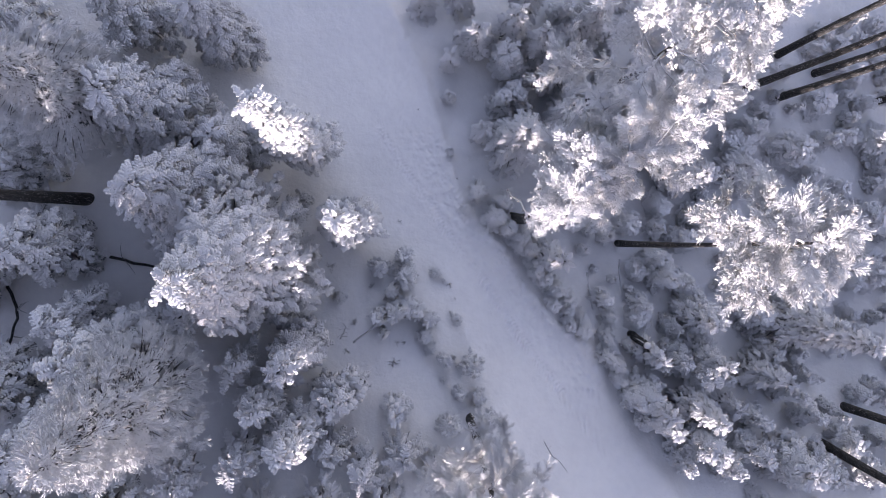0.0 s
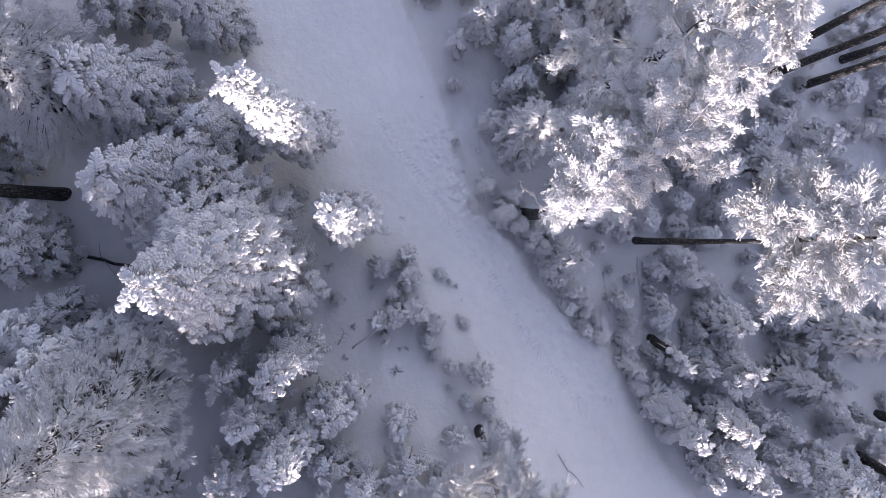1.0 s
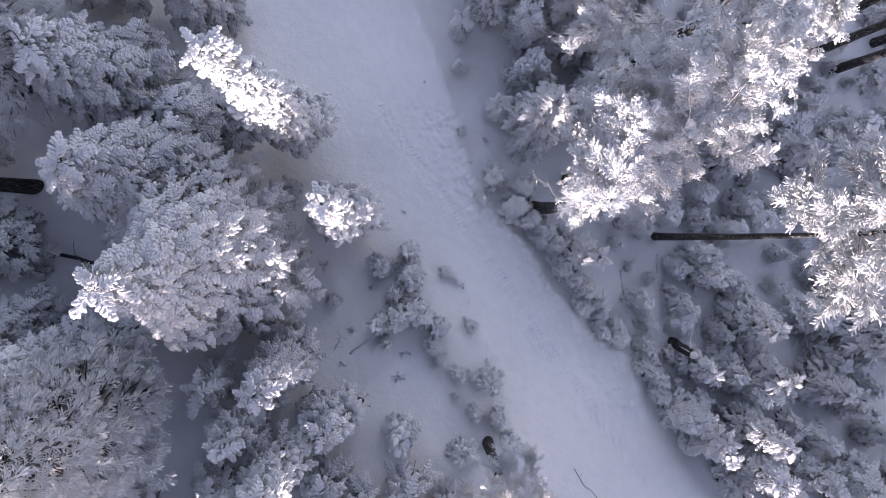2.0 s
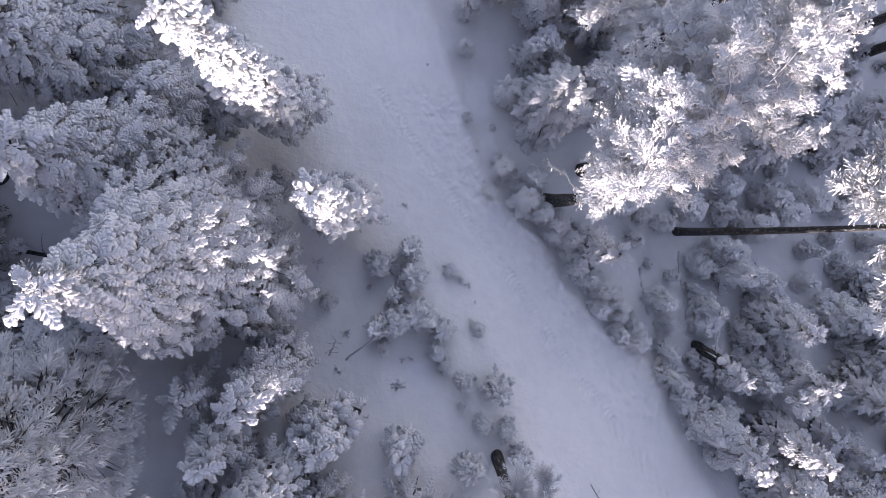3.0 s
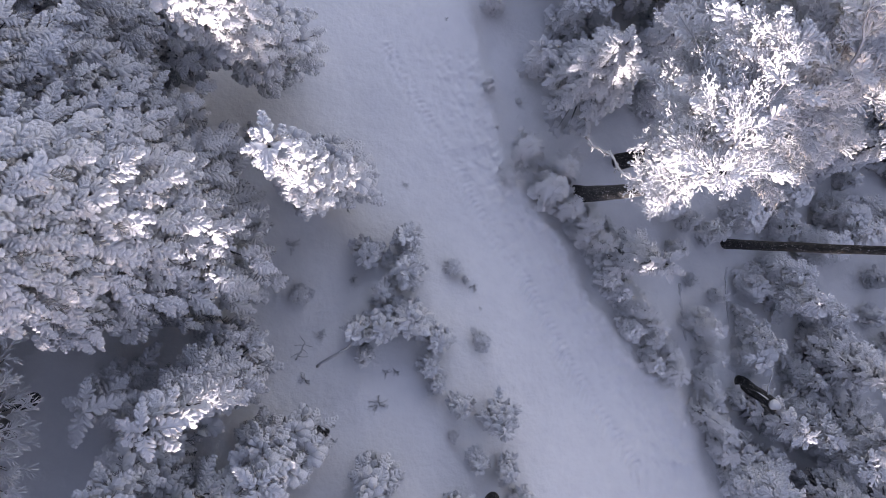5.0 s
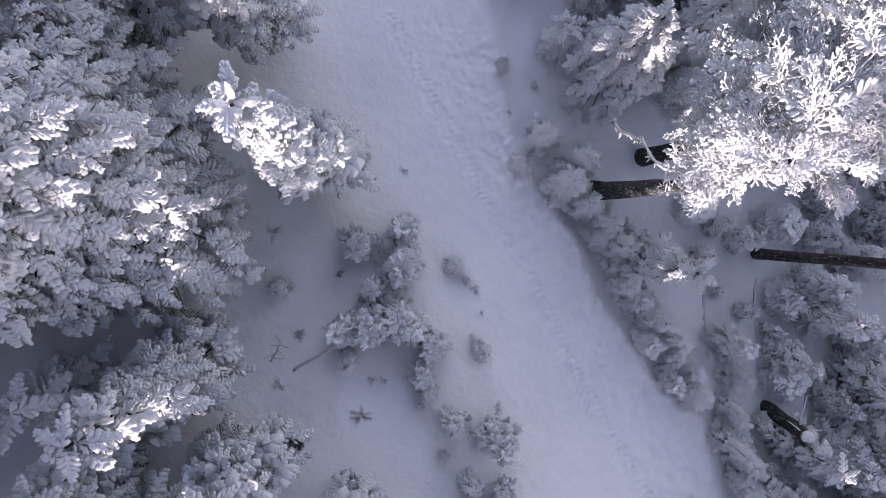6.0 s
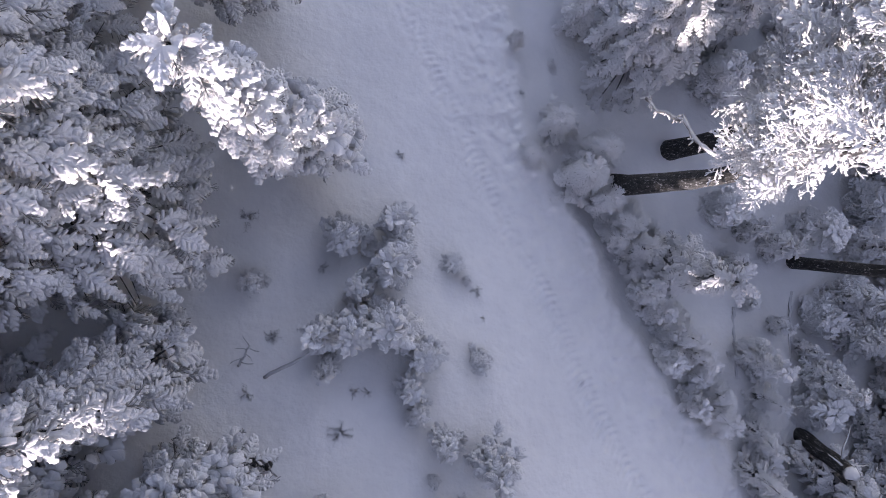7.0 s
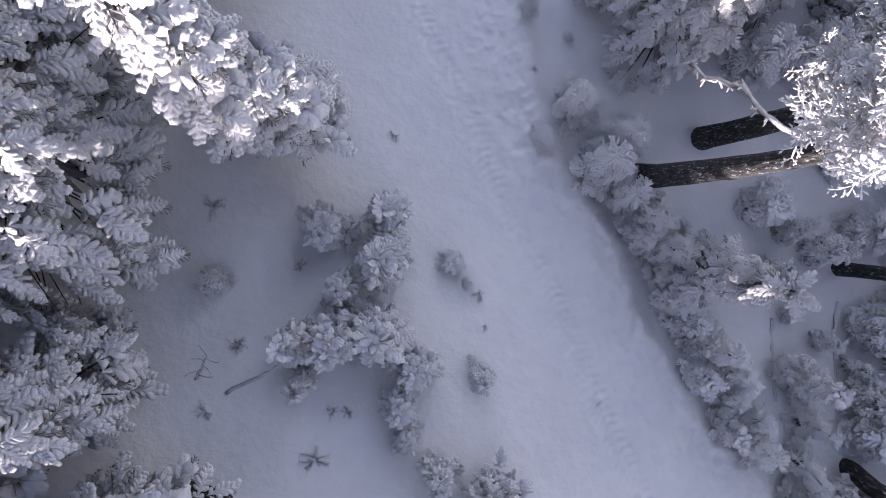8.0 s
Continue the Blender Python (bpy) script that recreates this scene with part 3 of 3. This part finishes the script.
# younger trees east of the trail
EAST = [
    (3.45, 2.9, 7.1, 1.5, "fern", "young spruce with frosted branches by the trail"),
    (2.1, 3.2, 5.05, 0.5, "fern", "small frosted spruce at the trail's edge"),
    (5.2, 3.9, 5.8, 0.9, "fern", "young frosted spruce under pines"),
    (4.6, -1.5, 7.2, 0.75, "fern", "young spruce with a bright snowy tip"),
    (9.6, 4.3, 6.0, 1.1, "fern", "young snowy spruce under pines"),
    (7.9, 4.0, 6.6, 1.1, "fern", "young frosted spruce under pines"),
    (10.4, 1.6, 4.8, 1.0, "fern", "young snowy spruce among pine trunks"),
    (13.2, 1.9, 3.4, 1.1, "fern", "young snowy spruce in the wood"),
    (14.4, -4.2, 8.6, 1.4, "fern", "spruce with bright snowy boughs"),
    (10.3, -3.9, 6.2, 0.9, "fern", "young snowy spruce among pine trunks"),
    (8.3, -5.1, 6.1, 0.75, "fern", "young snowy spruce in a thicket"),
    (10.5, -5.3, 6.5, 0.9, "fern", "young snowy spruce in a thicket"),
    (9.8, -6.9, 7.8, 0.95, "fern", "young spruce with bright snowy tip"),
    (8.2, -6.8, 7.4, 0.8, "fern", "young spruce with bright snowy tip at the thicket's edge"),
    (11.6, -7.2, 5.1, 0.8, "fern", "young snowy spruce in a thicket"),
    (13.0, -9.4, 5.2, 0.95, "fern", "young snowy spruce in a thicket"),
    (13.0, -6.0, 6.0, 1.0, "fern", "young spruce with bright snowy boughs"),
    (1.9, 6.7, 5.2, 0.9, "fern", "young frosted spruce beside the trail"),
    (3.3, 7.2, 5.6, 0.9, "fern", "young frosted spruce beside the trail"),
]
NORTH = [
    (0.95, 5.9, 4.4, 0.5, "fern", "small frosted spruce at the trail's edge"),
    (-0.1, 8.2, 4.2, 0.85, "fern", "young snowy spruce at the trail's edge"),
    (1.4, 8.4, 5.4, 0.9, "fern", "young snowy spruce in a row"),
    (4.3, 6.5, 5.6, 0.85, "fern", "young frosted spruce under pines"),
    (5.0, 5.45, 7.3, 0.9, "fern", "young frosted spruce under pines"),
    (4.1, 8.3, 6.0, 0.9, "fern", "young snowy spruce under pines"),
    (6.6, 7.6, 5.5, 1.0, "fern", "young snowy spruce under pines"),
    (11.2, 6.4, 4.6, 1.0, "fern", "young snowy spruce among pine trunks"),
]
SOUTH = [
    (0.3, -8.3, 9.4, 0.9, "fern", "young snowy spruce in a dense group"),
    (-1.4, -9.0, 10.2, 1.0, "fern", "young snowy spruce in a dense group"),
    (-3.2, -8.8, 10.8, 1.1, "fern", "young snowy spruce in a dense group"),
    (-5.0, -9.0, 11.6, 1.2, "fern", "young snowy spruce in a dense group"),
    (-6.9, -9.4, 12.2, 1.2, "fern", "snowy spruce on the upper slope"),
]
for k, (x, y, top, r, style, label) in enumerate(EAST + NORTH + SOUTH):
    conifer(x, y, top - float(slope(x, y)), r, style, 300 + k, label, size=0.39, gap=0.40)


# the undergrowth: saplings and shrubs, built once for each look and then copied
def sapling(height, radius, style, seed, size, label, category, group):
    ob = conifer(0, 0, height, radius, style, seed, label, bare=0.05, core=0.35, close=1.15 if style == "star" else 1.0, power=0.5 if style == "round" else 1.15 if style == "star" else 0.85, size=size, gap=size * 0.75, category=category, group=group)
    ob.name = "sapling"
    return ob


def sprig(seed, label):
    """Bare twigs that stand out of the snow, one part each."""
    rng = np.random.default_rng(seed)
    root = new("shrub")
    tagged(root, label, "shrub", "sprigs in the snow")
    for k in range(9):
        stem = limb_curve(rng, (0, 0, -0.05), k * 0.7 + rng.uniform(-0.3, 0.3), rng.uniform(0.5, 1.1), rng.uniform(0.35, 0.6), 0.8, 5)
        pieces = [tube(stem, np.linspace(0.014, 0.006, len(stem)), 4)]
        for j in range(1, len(stem)):
            for side in (-1, 1):
                w = stem[j] - stem[j - 1]
                turn = math.atan2(w[1], w[0]) + side * 0.9
                e = stem[j] + np.array([math.cos(turn), math.sin(turn), 0.25]) * 0.13
                pieces.append(tube([stem[j], e], (0.009, 0.004), 3))
        v, f = joined(pieces)
        part("stem", triangles_mesh("stem", v, f, FROSTED_TWIG), root)
    return root


FROSTED_TWIG = bark_material("frosted_twigs", (0.10, 0.095, 0.09), (0.26, 0.25, 0.24), 0.44)
YOUNG = {
    "small": [sapling(0.9, 0.34, "young", 500 + k, 0.20, "small snow-dusted spruce sapling in deep snow", "sapling", "saplings along the trail") for k in range(3)],
    "middle": [sapling(1.5, 0.45, "young", 510 + k, 0.25, "snow-covered spruce sapling with frosted twigs", "sapling", "saplings in the wood") for k in range(4)],
    "tall": [sapling(2.5, 0.72, "young", 520 + k, 0.32, "young spruce with snowy branches in a thicket", "sapling", "young trees in the thicket") for k in range(4)],
    "round": [sapling(1.6, 0.42, "round", 530 + k, 0.24, "young spruce heaped with clumps of snow", "sapling", "young trees in the glade") for k in range(3)],
    "star": [sapling(1.7, 0.58, "star", 540 + k, 0.23, "pine sapling with rimed star-shaped shoots", "sapling", "pine saplings by the trail") for k in range(3)],
}
SPRIGS = [sprig(560 + k, "dark frosted twigs poking out of the snow") for k in range(3)]
NATIVE = {"small": (0.9, 0.34), "middle": (1.5, 0.45), "tall": (2.5, 0.72), "round": (1.6, 0.42), "star": (1.7, 0.58)}
used = set()
turns = random.Random(4)


def plant(kind, x, y, height, radius):
    """A copy of a young tree; the first of each look is moved into place itself."""
    pool = SPRIGS if kind == "sprig" else YOUNG[kind]
    ob = turns.choice(pool)
    tall, wide = (0.5, 0.4) if kind == "sprig" else NATIVE[kind]
    m = pose(x, y, floor_at(x, y), turns.uniform(-5, 5), turns.uniform(-5, 5), turns.uniform(0, 360)) @ Matrix.Diagonal((radius / wide, radius / wide, height / tall, 1))
    if ob.name in used:
        copy_thing(ob, m)
    else:
        ob.matrix_basis = m
        used.add(ob.name)


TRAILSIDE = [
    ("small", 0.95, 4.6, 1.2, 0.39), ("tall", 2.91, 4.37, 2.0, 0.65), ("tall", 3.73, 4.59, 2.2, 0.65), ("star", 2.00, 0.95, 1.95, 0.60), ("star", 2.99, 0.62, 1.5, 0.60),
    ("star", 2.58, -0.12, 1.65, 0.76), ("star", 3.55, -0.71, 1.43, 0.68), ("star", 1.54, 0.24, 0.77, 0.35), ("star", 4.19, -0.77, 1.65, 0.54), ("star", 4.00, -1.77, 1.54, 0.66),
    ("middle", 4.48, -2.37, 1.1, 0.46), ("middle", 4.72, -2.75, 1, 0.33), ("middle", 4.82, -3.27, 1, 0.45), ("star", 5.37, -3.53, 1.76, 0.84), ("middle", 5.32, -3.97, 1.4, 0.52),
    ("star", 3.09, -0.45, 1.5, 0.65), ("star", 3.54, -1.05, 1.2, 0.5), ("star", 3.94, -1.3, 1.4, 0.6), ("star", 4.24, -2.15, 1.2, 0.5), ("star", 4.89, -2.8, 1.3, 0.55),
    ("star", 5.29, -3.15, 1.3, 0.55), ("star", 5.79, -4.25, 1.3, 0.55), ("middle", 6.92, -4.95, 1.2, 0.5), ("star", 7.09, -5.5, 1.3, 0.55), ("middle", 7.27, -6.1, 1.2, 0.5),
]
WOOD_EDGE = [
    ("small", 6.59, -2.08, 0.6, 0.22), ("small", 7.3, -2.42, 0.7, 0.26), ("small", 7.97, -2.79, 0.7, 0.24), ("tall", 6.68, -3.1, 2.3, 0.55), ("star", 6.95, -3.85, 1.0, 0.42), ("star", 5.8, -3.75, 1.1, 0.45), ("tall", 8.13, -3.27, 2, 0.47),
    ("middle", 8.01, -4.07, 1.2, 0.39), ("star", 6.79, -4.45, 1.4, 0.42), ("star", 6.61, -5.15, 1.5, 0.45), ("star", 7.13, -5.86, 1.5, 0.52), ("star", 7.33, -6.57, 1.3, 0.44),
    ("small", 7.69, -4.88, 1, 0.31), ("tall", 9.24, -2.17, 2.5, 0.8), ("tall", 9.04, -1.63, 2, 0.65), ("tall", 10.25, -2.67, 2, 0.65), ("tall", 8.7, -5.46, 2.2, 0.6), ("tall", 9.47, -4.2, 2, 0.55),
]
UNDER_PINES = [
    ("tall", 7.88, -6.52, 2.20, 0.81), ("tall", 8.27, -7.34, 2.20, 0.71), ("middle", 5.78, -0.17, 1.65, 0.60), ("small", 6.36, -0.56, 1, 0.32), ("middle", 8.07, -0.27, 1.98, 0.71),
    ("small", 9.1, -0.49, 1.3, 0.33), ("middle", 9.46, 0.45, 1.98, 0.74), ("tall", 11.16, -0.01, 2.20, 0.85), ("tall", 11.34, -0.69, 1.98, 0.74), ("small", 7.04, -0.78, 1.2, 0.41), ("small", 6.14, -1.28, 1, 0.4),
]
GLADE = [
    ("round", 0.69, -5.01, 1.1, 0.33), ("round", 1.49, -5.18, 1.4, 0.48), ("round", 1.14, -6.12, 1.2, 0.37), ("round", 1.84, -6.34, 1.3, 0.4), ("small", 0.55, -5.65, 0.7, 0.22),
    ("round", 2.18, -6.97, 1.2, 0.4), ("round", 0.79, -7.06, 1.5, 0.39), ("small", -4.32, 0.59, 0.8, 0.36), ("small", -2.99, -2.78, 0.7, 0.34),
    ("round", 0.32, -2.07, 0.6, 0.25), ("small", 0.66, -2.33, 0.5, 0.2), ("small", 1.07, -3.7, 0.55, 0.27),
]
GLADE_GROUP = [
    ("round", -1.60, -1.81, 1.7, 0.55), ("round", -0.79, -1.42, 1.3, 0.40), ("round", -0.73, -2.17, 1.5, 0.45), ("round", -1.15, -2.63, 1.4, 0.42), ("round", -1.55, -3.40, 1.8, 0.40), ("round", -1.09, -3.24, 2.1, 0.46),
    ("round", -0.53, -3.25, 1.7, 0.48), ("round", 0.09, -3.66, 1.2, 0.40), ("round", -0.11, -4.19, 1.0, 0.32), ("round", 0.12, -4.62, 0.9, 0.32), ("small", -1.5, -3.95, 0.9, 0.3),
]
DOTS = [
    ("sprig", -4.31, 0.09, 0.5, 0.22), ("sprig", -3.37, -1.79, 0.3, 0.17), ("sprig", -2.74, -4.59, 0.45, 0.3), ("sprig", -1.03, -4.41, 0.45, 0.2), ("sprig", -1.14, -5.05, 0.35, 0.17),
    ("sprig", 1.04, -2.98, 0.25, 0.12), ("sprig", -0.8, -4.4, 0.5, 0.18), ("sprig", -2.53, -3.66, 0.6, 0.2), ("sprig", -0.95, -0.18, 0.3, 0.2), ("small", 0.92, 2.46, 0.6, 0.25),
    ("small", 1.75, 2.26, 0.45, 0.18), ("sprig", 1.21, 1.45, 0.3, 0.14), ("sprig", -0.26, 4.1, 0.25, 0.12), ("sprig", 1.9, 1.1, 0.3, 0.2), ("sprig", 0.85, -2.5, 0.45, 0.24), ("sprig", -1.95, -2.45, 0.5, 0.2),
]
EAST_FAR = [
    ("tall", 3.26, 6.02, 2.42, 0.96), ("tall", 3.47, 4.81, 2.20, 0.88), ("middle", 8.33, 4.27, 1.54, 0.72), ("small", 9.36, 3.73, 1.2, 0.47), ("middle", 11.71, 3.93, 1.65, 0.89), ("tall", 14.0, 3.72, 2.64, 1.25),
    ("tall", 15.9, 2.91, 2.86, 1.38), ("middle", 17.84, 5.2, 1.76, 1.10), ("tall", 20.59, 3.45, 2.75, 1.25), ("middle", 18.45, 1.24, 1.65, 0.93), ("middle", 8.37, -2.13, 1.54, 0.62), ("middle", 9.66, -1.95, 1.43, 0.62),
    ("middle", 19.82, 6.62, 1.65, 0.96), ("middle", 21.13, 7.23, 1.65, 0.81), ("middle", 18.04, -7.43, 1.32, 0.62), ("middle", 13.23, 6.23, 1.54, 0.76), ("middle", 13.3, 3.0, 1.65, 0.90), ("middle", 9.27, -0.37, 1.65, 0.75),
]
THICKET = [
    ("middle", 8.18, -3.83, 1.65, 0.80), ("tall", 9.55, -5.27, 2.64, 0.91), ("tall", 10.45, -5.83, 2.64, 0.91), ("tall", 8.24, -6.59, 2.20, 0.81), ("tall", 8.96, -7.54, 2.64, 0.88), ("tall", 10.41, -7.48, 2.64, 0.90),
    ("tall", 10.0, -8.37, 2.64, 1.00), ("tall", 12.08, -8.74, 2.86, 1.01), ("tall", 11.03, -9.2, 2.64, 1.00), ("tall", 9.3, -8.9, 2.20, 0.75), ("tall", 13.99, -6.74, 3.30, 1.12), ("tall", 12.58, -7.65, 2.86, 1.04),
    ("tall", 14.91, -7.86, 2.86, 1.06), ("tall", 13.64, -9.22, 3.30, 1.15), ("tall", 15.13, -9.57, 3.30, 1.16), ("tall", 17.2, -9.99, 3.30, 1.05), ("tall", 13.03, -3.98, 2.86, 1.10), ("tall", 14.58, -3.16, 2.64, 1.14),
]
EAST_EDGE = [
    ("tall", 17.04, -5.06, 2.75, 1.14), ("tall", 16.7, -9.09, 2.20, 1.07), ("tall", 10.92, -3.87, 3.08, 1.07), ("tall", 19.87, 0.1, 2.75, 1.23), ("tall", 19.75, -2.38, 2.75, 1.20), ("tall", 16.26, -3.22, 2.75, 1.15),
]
planted = []
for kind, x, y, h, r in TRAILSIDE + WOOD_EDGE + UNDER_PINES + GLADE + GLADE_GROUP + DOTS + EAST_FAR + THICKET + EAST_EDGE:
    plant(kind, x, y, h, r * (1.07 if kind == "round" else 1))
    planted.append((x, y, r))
# the rest of the thicket under the eastern pines, round its open patches of snow
OPEN = [(6.9, -1.6, 0.9), (9.0, -6.3, 0.7), (11.0, 3.2, 1.0), (19.0, 2.2, 1.2), (12.0, -8.2, 0.5), (7.3, -3.4, 0.8), (5.2, 0.6, 1.3), (6.2, 1.2, 0.8), (17.5, -7.0, 1.0)]
for k in range(700):
    x, y = turns.uniform(5, 22.5), turns.uniform(-10.5, 9)
    if x < np.interp(y, RIGHT_Y, RIGHT_X) + 1.3 or any(math.hypot(x - a, y - b) < r for a, b, r in OPEN):
        continue
    r = turns.uniform(0.42, 0.8)
    if any(math.hypot(x - a, y - b) < (r + q) * 0.68 for a, b, q in planted):
        continue
    plant("tall" if r > 0.55 else "middle", x, y, r * turns.uniform(2.6, 3.6), r)
    planted.append((x, y, r))

# unseen wood added all round, above all uphill south to block the low sun
DEEP = [conifer(0, 0, 8.5, 1.5, "light", 600 + k, "snowy spruce in the unseen forest added round the clearing", size=1.5, gap=1.5, power=0.7, category="conifer", group="forest round the clearing") for k in range(3)]
woods = random.Random(9)
stand = []
while len(stand) < 118:
    south = len(stand) < 80
    x = woods.uniform(-26, 32)
    y = woods.uniform(-26, -11.2) if south else woods.uniform(-24, 24)
    if -15 < x < 23.5 and -11.2 < y < 11 or np.interp(y, LEFT_Y, LEFT_X) - 1.2 < x < np.interp(y, RIGHT_Y, RIGHT_X) + 1.2 and y > -13:
        continue
    if any(math.hypot(x - a, y - b) < 1.7 for a, b in stand):
        continue
    stand.append((x, y))
for k, (x, y) in enumerate(stand):
    row = x + 0.07 * y  # height by rows that run towards the low sun, choosing which trees it lights
    tall = woods.uniform(0.85, 1.15) * (0.95 if y > -11 else 0.98 if row < -6.4 else 0.86 if row < -4.7 else 0.9 if row < -4.1 else 0.3 if row < -3.3 else 0.5 if row < -1.8 else 0.85 if row < 2.6 else 0.3 if row < 4.7 else 1.1 if row < 7.2 else 0.85 if row < 9 else 0.4 if row < 12 else 0.8)
    m = pose(x, y, floor_at(x, y), 0, 0, woods.uniform(0, 360)) @ Matrix.Diagonal((tall, tall, tall, 1))
    if k < 3:
        DEEP[k].matrix_basis = m
    else:
        copy_thing(DEEP[k % 3], m)


# dead wood: a broken snag, fallen stems, a bent birch stem and poles under the snow
def fallen(name, points, radii, seed, label, category, twigs=0, mat=None):
    """A fallen or leaning stem along points (x, y, height over the snow), with its side branches as parts."""
    rng = np.random.default_rng(seed)
    line = np.array([(x, y, floor_at(x, y) + h) for x, y, h in points])
    fine = np.stack([np.interp(np.linspace(0, len(line) - 1, 12), np.arange(len(line)), line[:, k]) for k in range(3)], -1)
    fine[1:-1] += rng.normal(0, radii[0] * 0.4, (10, 3))
    v, f = tube(fine, np.linspace(radii[0], radii[1], 12), 9)
    root = tagged(new(name, triangles_mesh(name, v, f, mat or BARK)), label, category)
    for k in range(twigs):
        at = fine[int(rng.integers(2, 12))]
        sub = limb_curve(rng, at, rng.uniform(0, 6.28), rng.uniform(0, 0.6), rng.uniform(3, 8) * radii[0] + 0.1, 0.3, 4)
        v, f = tube(sub, np.linspace(min(0.02, radii[1] * 0.7), 0.005, len(sub)), 5)
        part("branch", triangles_mesh("branch", v, f, FROSTED_TWIG), root)
    return root


def snag(x, y, height, radius, seed):
    rng = np.random.default_rng(seed)
    root = tagged(new("snag"), "broken dark tree snag flecked with frost in the thicket", "snag")
    root.matrix_world = pose(x, y, floor_at(x, y))
    t = np.linspace(0, 1, 9)
    points = np.stack([0.10 * t, -0.15 * t, height * t - 0.3 * (1 - t)], -1)
    v, f = tube(points, radius * (1 - 0.25 * t), 14)
    v = v + rng.normal(0, radius * 0.06, v.shape)
    part("trunk", triangles_mesh("trunk", v, f, BARK), root, "dark split bark")
    v, f = tube([(0.08, -0.13, height - 0.06), (0.10, -0.15, height + 0.02), (0.16, -0.18, height + 0.10)], (radius * 0.85, radius * 0.8, radius * 0.3), 10)
    part("snow_cap", triangles_mesh("snow_cap", v + rng.normal(0, 0.012, v.shape), f, PAD_SNOW), root, "white cap of snow")
    for k in range(5):
        sub = limb_curve(rng, (0.08, -0.1, height * rng.uniform(0.5, 0.95)), k * 1.3, rng.uniform(0, 0.5), rng.uniform(0.4, 0.8), 0.4, 5)
        v, f = tube(sub, np.linspace(0.03, 0.008, len(sub)), 5)
        part("branch_stub", triangles_mesh("branch_stub", v, f, RIMED_WOOD), root, "rime-coated branch stub")
    return root


snag(7.95, -4.55, 1.7, 0.17, 71)
fallen("fallen_tree", [(-12.2, -0.8, 0.25), (-10.6, -1.2, 0.3), (-8.9, -1.65, 0.1)], (0.07, 0.04), 72, "thin dark fallen tree half buried in snow", "fallen tree", 7)
fallen("fallen_branch", [(-13.0, -2.0, 0.2), (-12.4, -3.0, 0.35), (-12.7, -4.3, 0.1)], (0.05, 0.03), 73, "dark crooked fallen branch on the snow", "branch", 4)
fallen("log", [(-2.95, -5.46, 0.06), (-2.12, -5.6, 0.10)], (0.10, 0.08), 74, "dark broken log half buried in snow", "log", 2)
fallen("stick", [(4.15, -7.95, 0.0), (4.42, -8.45, 0.02), (4.62, -8.55, 0.015), (4.93, -8.97, 0.0)], (0.010, 0.006), 75, "thin dark stick lying on the trail", "stick", 1)
fallen("bent_stem", [(-2.5, -4.31, 0.0), (-1.95, -3.85, 0.7), (-1.5, -3.45, 1.3)], (0.03, 0.02), 76, "thin pale bent birch stem leaning over the snow", "sapling", 0, RIMED_WOOD)
fallen("pole", [(6.33, -2.2, -0.02), (6.38, -2.9, 0.0), (6.44, -3.6, -0.02)], (0.04, 0.03), 77, "thin fallen pole nearly covered by snow", "pole", 0, RIMED_WOOD)
fallen("pole", [(7.78, -1.7, -0.02), (7.74, -2.5, 0.0), (7.73, -3.35, -0.02)], (0.035, 0.03), 78, "thin fallen pole sunk in the snow", "pole", 0, RIMED_WOOD)
fallen("leaning_stem", [(-2.96, -4.18, 0.0), (-2.82, -3.95, 0.35), (-2.72, -3.72, 0.6)], (0.02, 0.012), 79, "thin stem bearing a fan of bare twigs", "sapling", 6, RIMED_WOOD)
pine(-11.2, 0.58, 13.5, 9.4, 1.6, 240, "tall dark-trunked pine on the western slope", foot=0.2, limbs=7, twigs=2, dense=2, size=0.5)
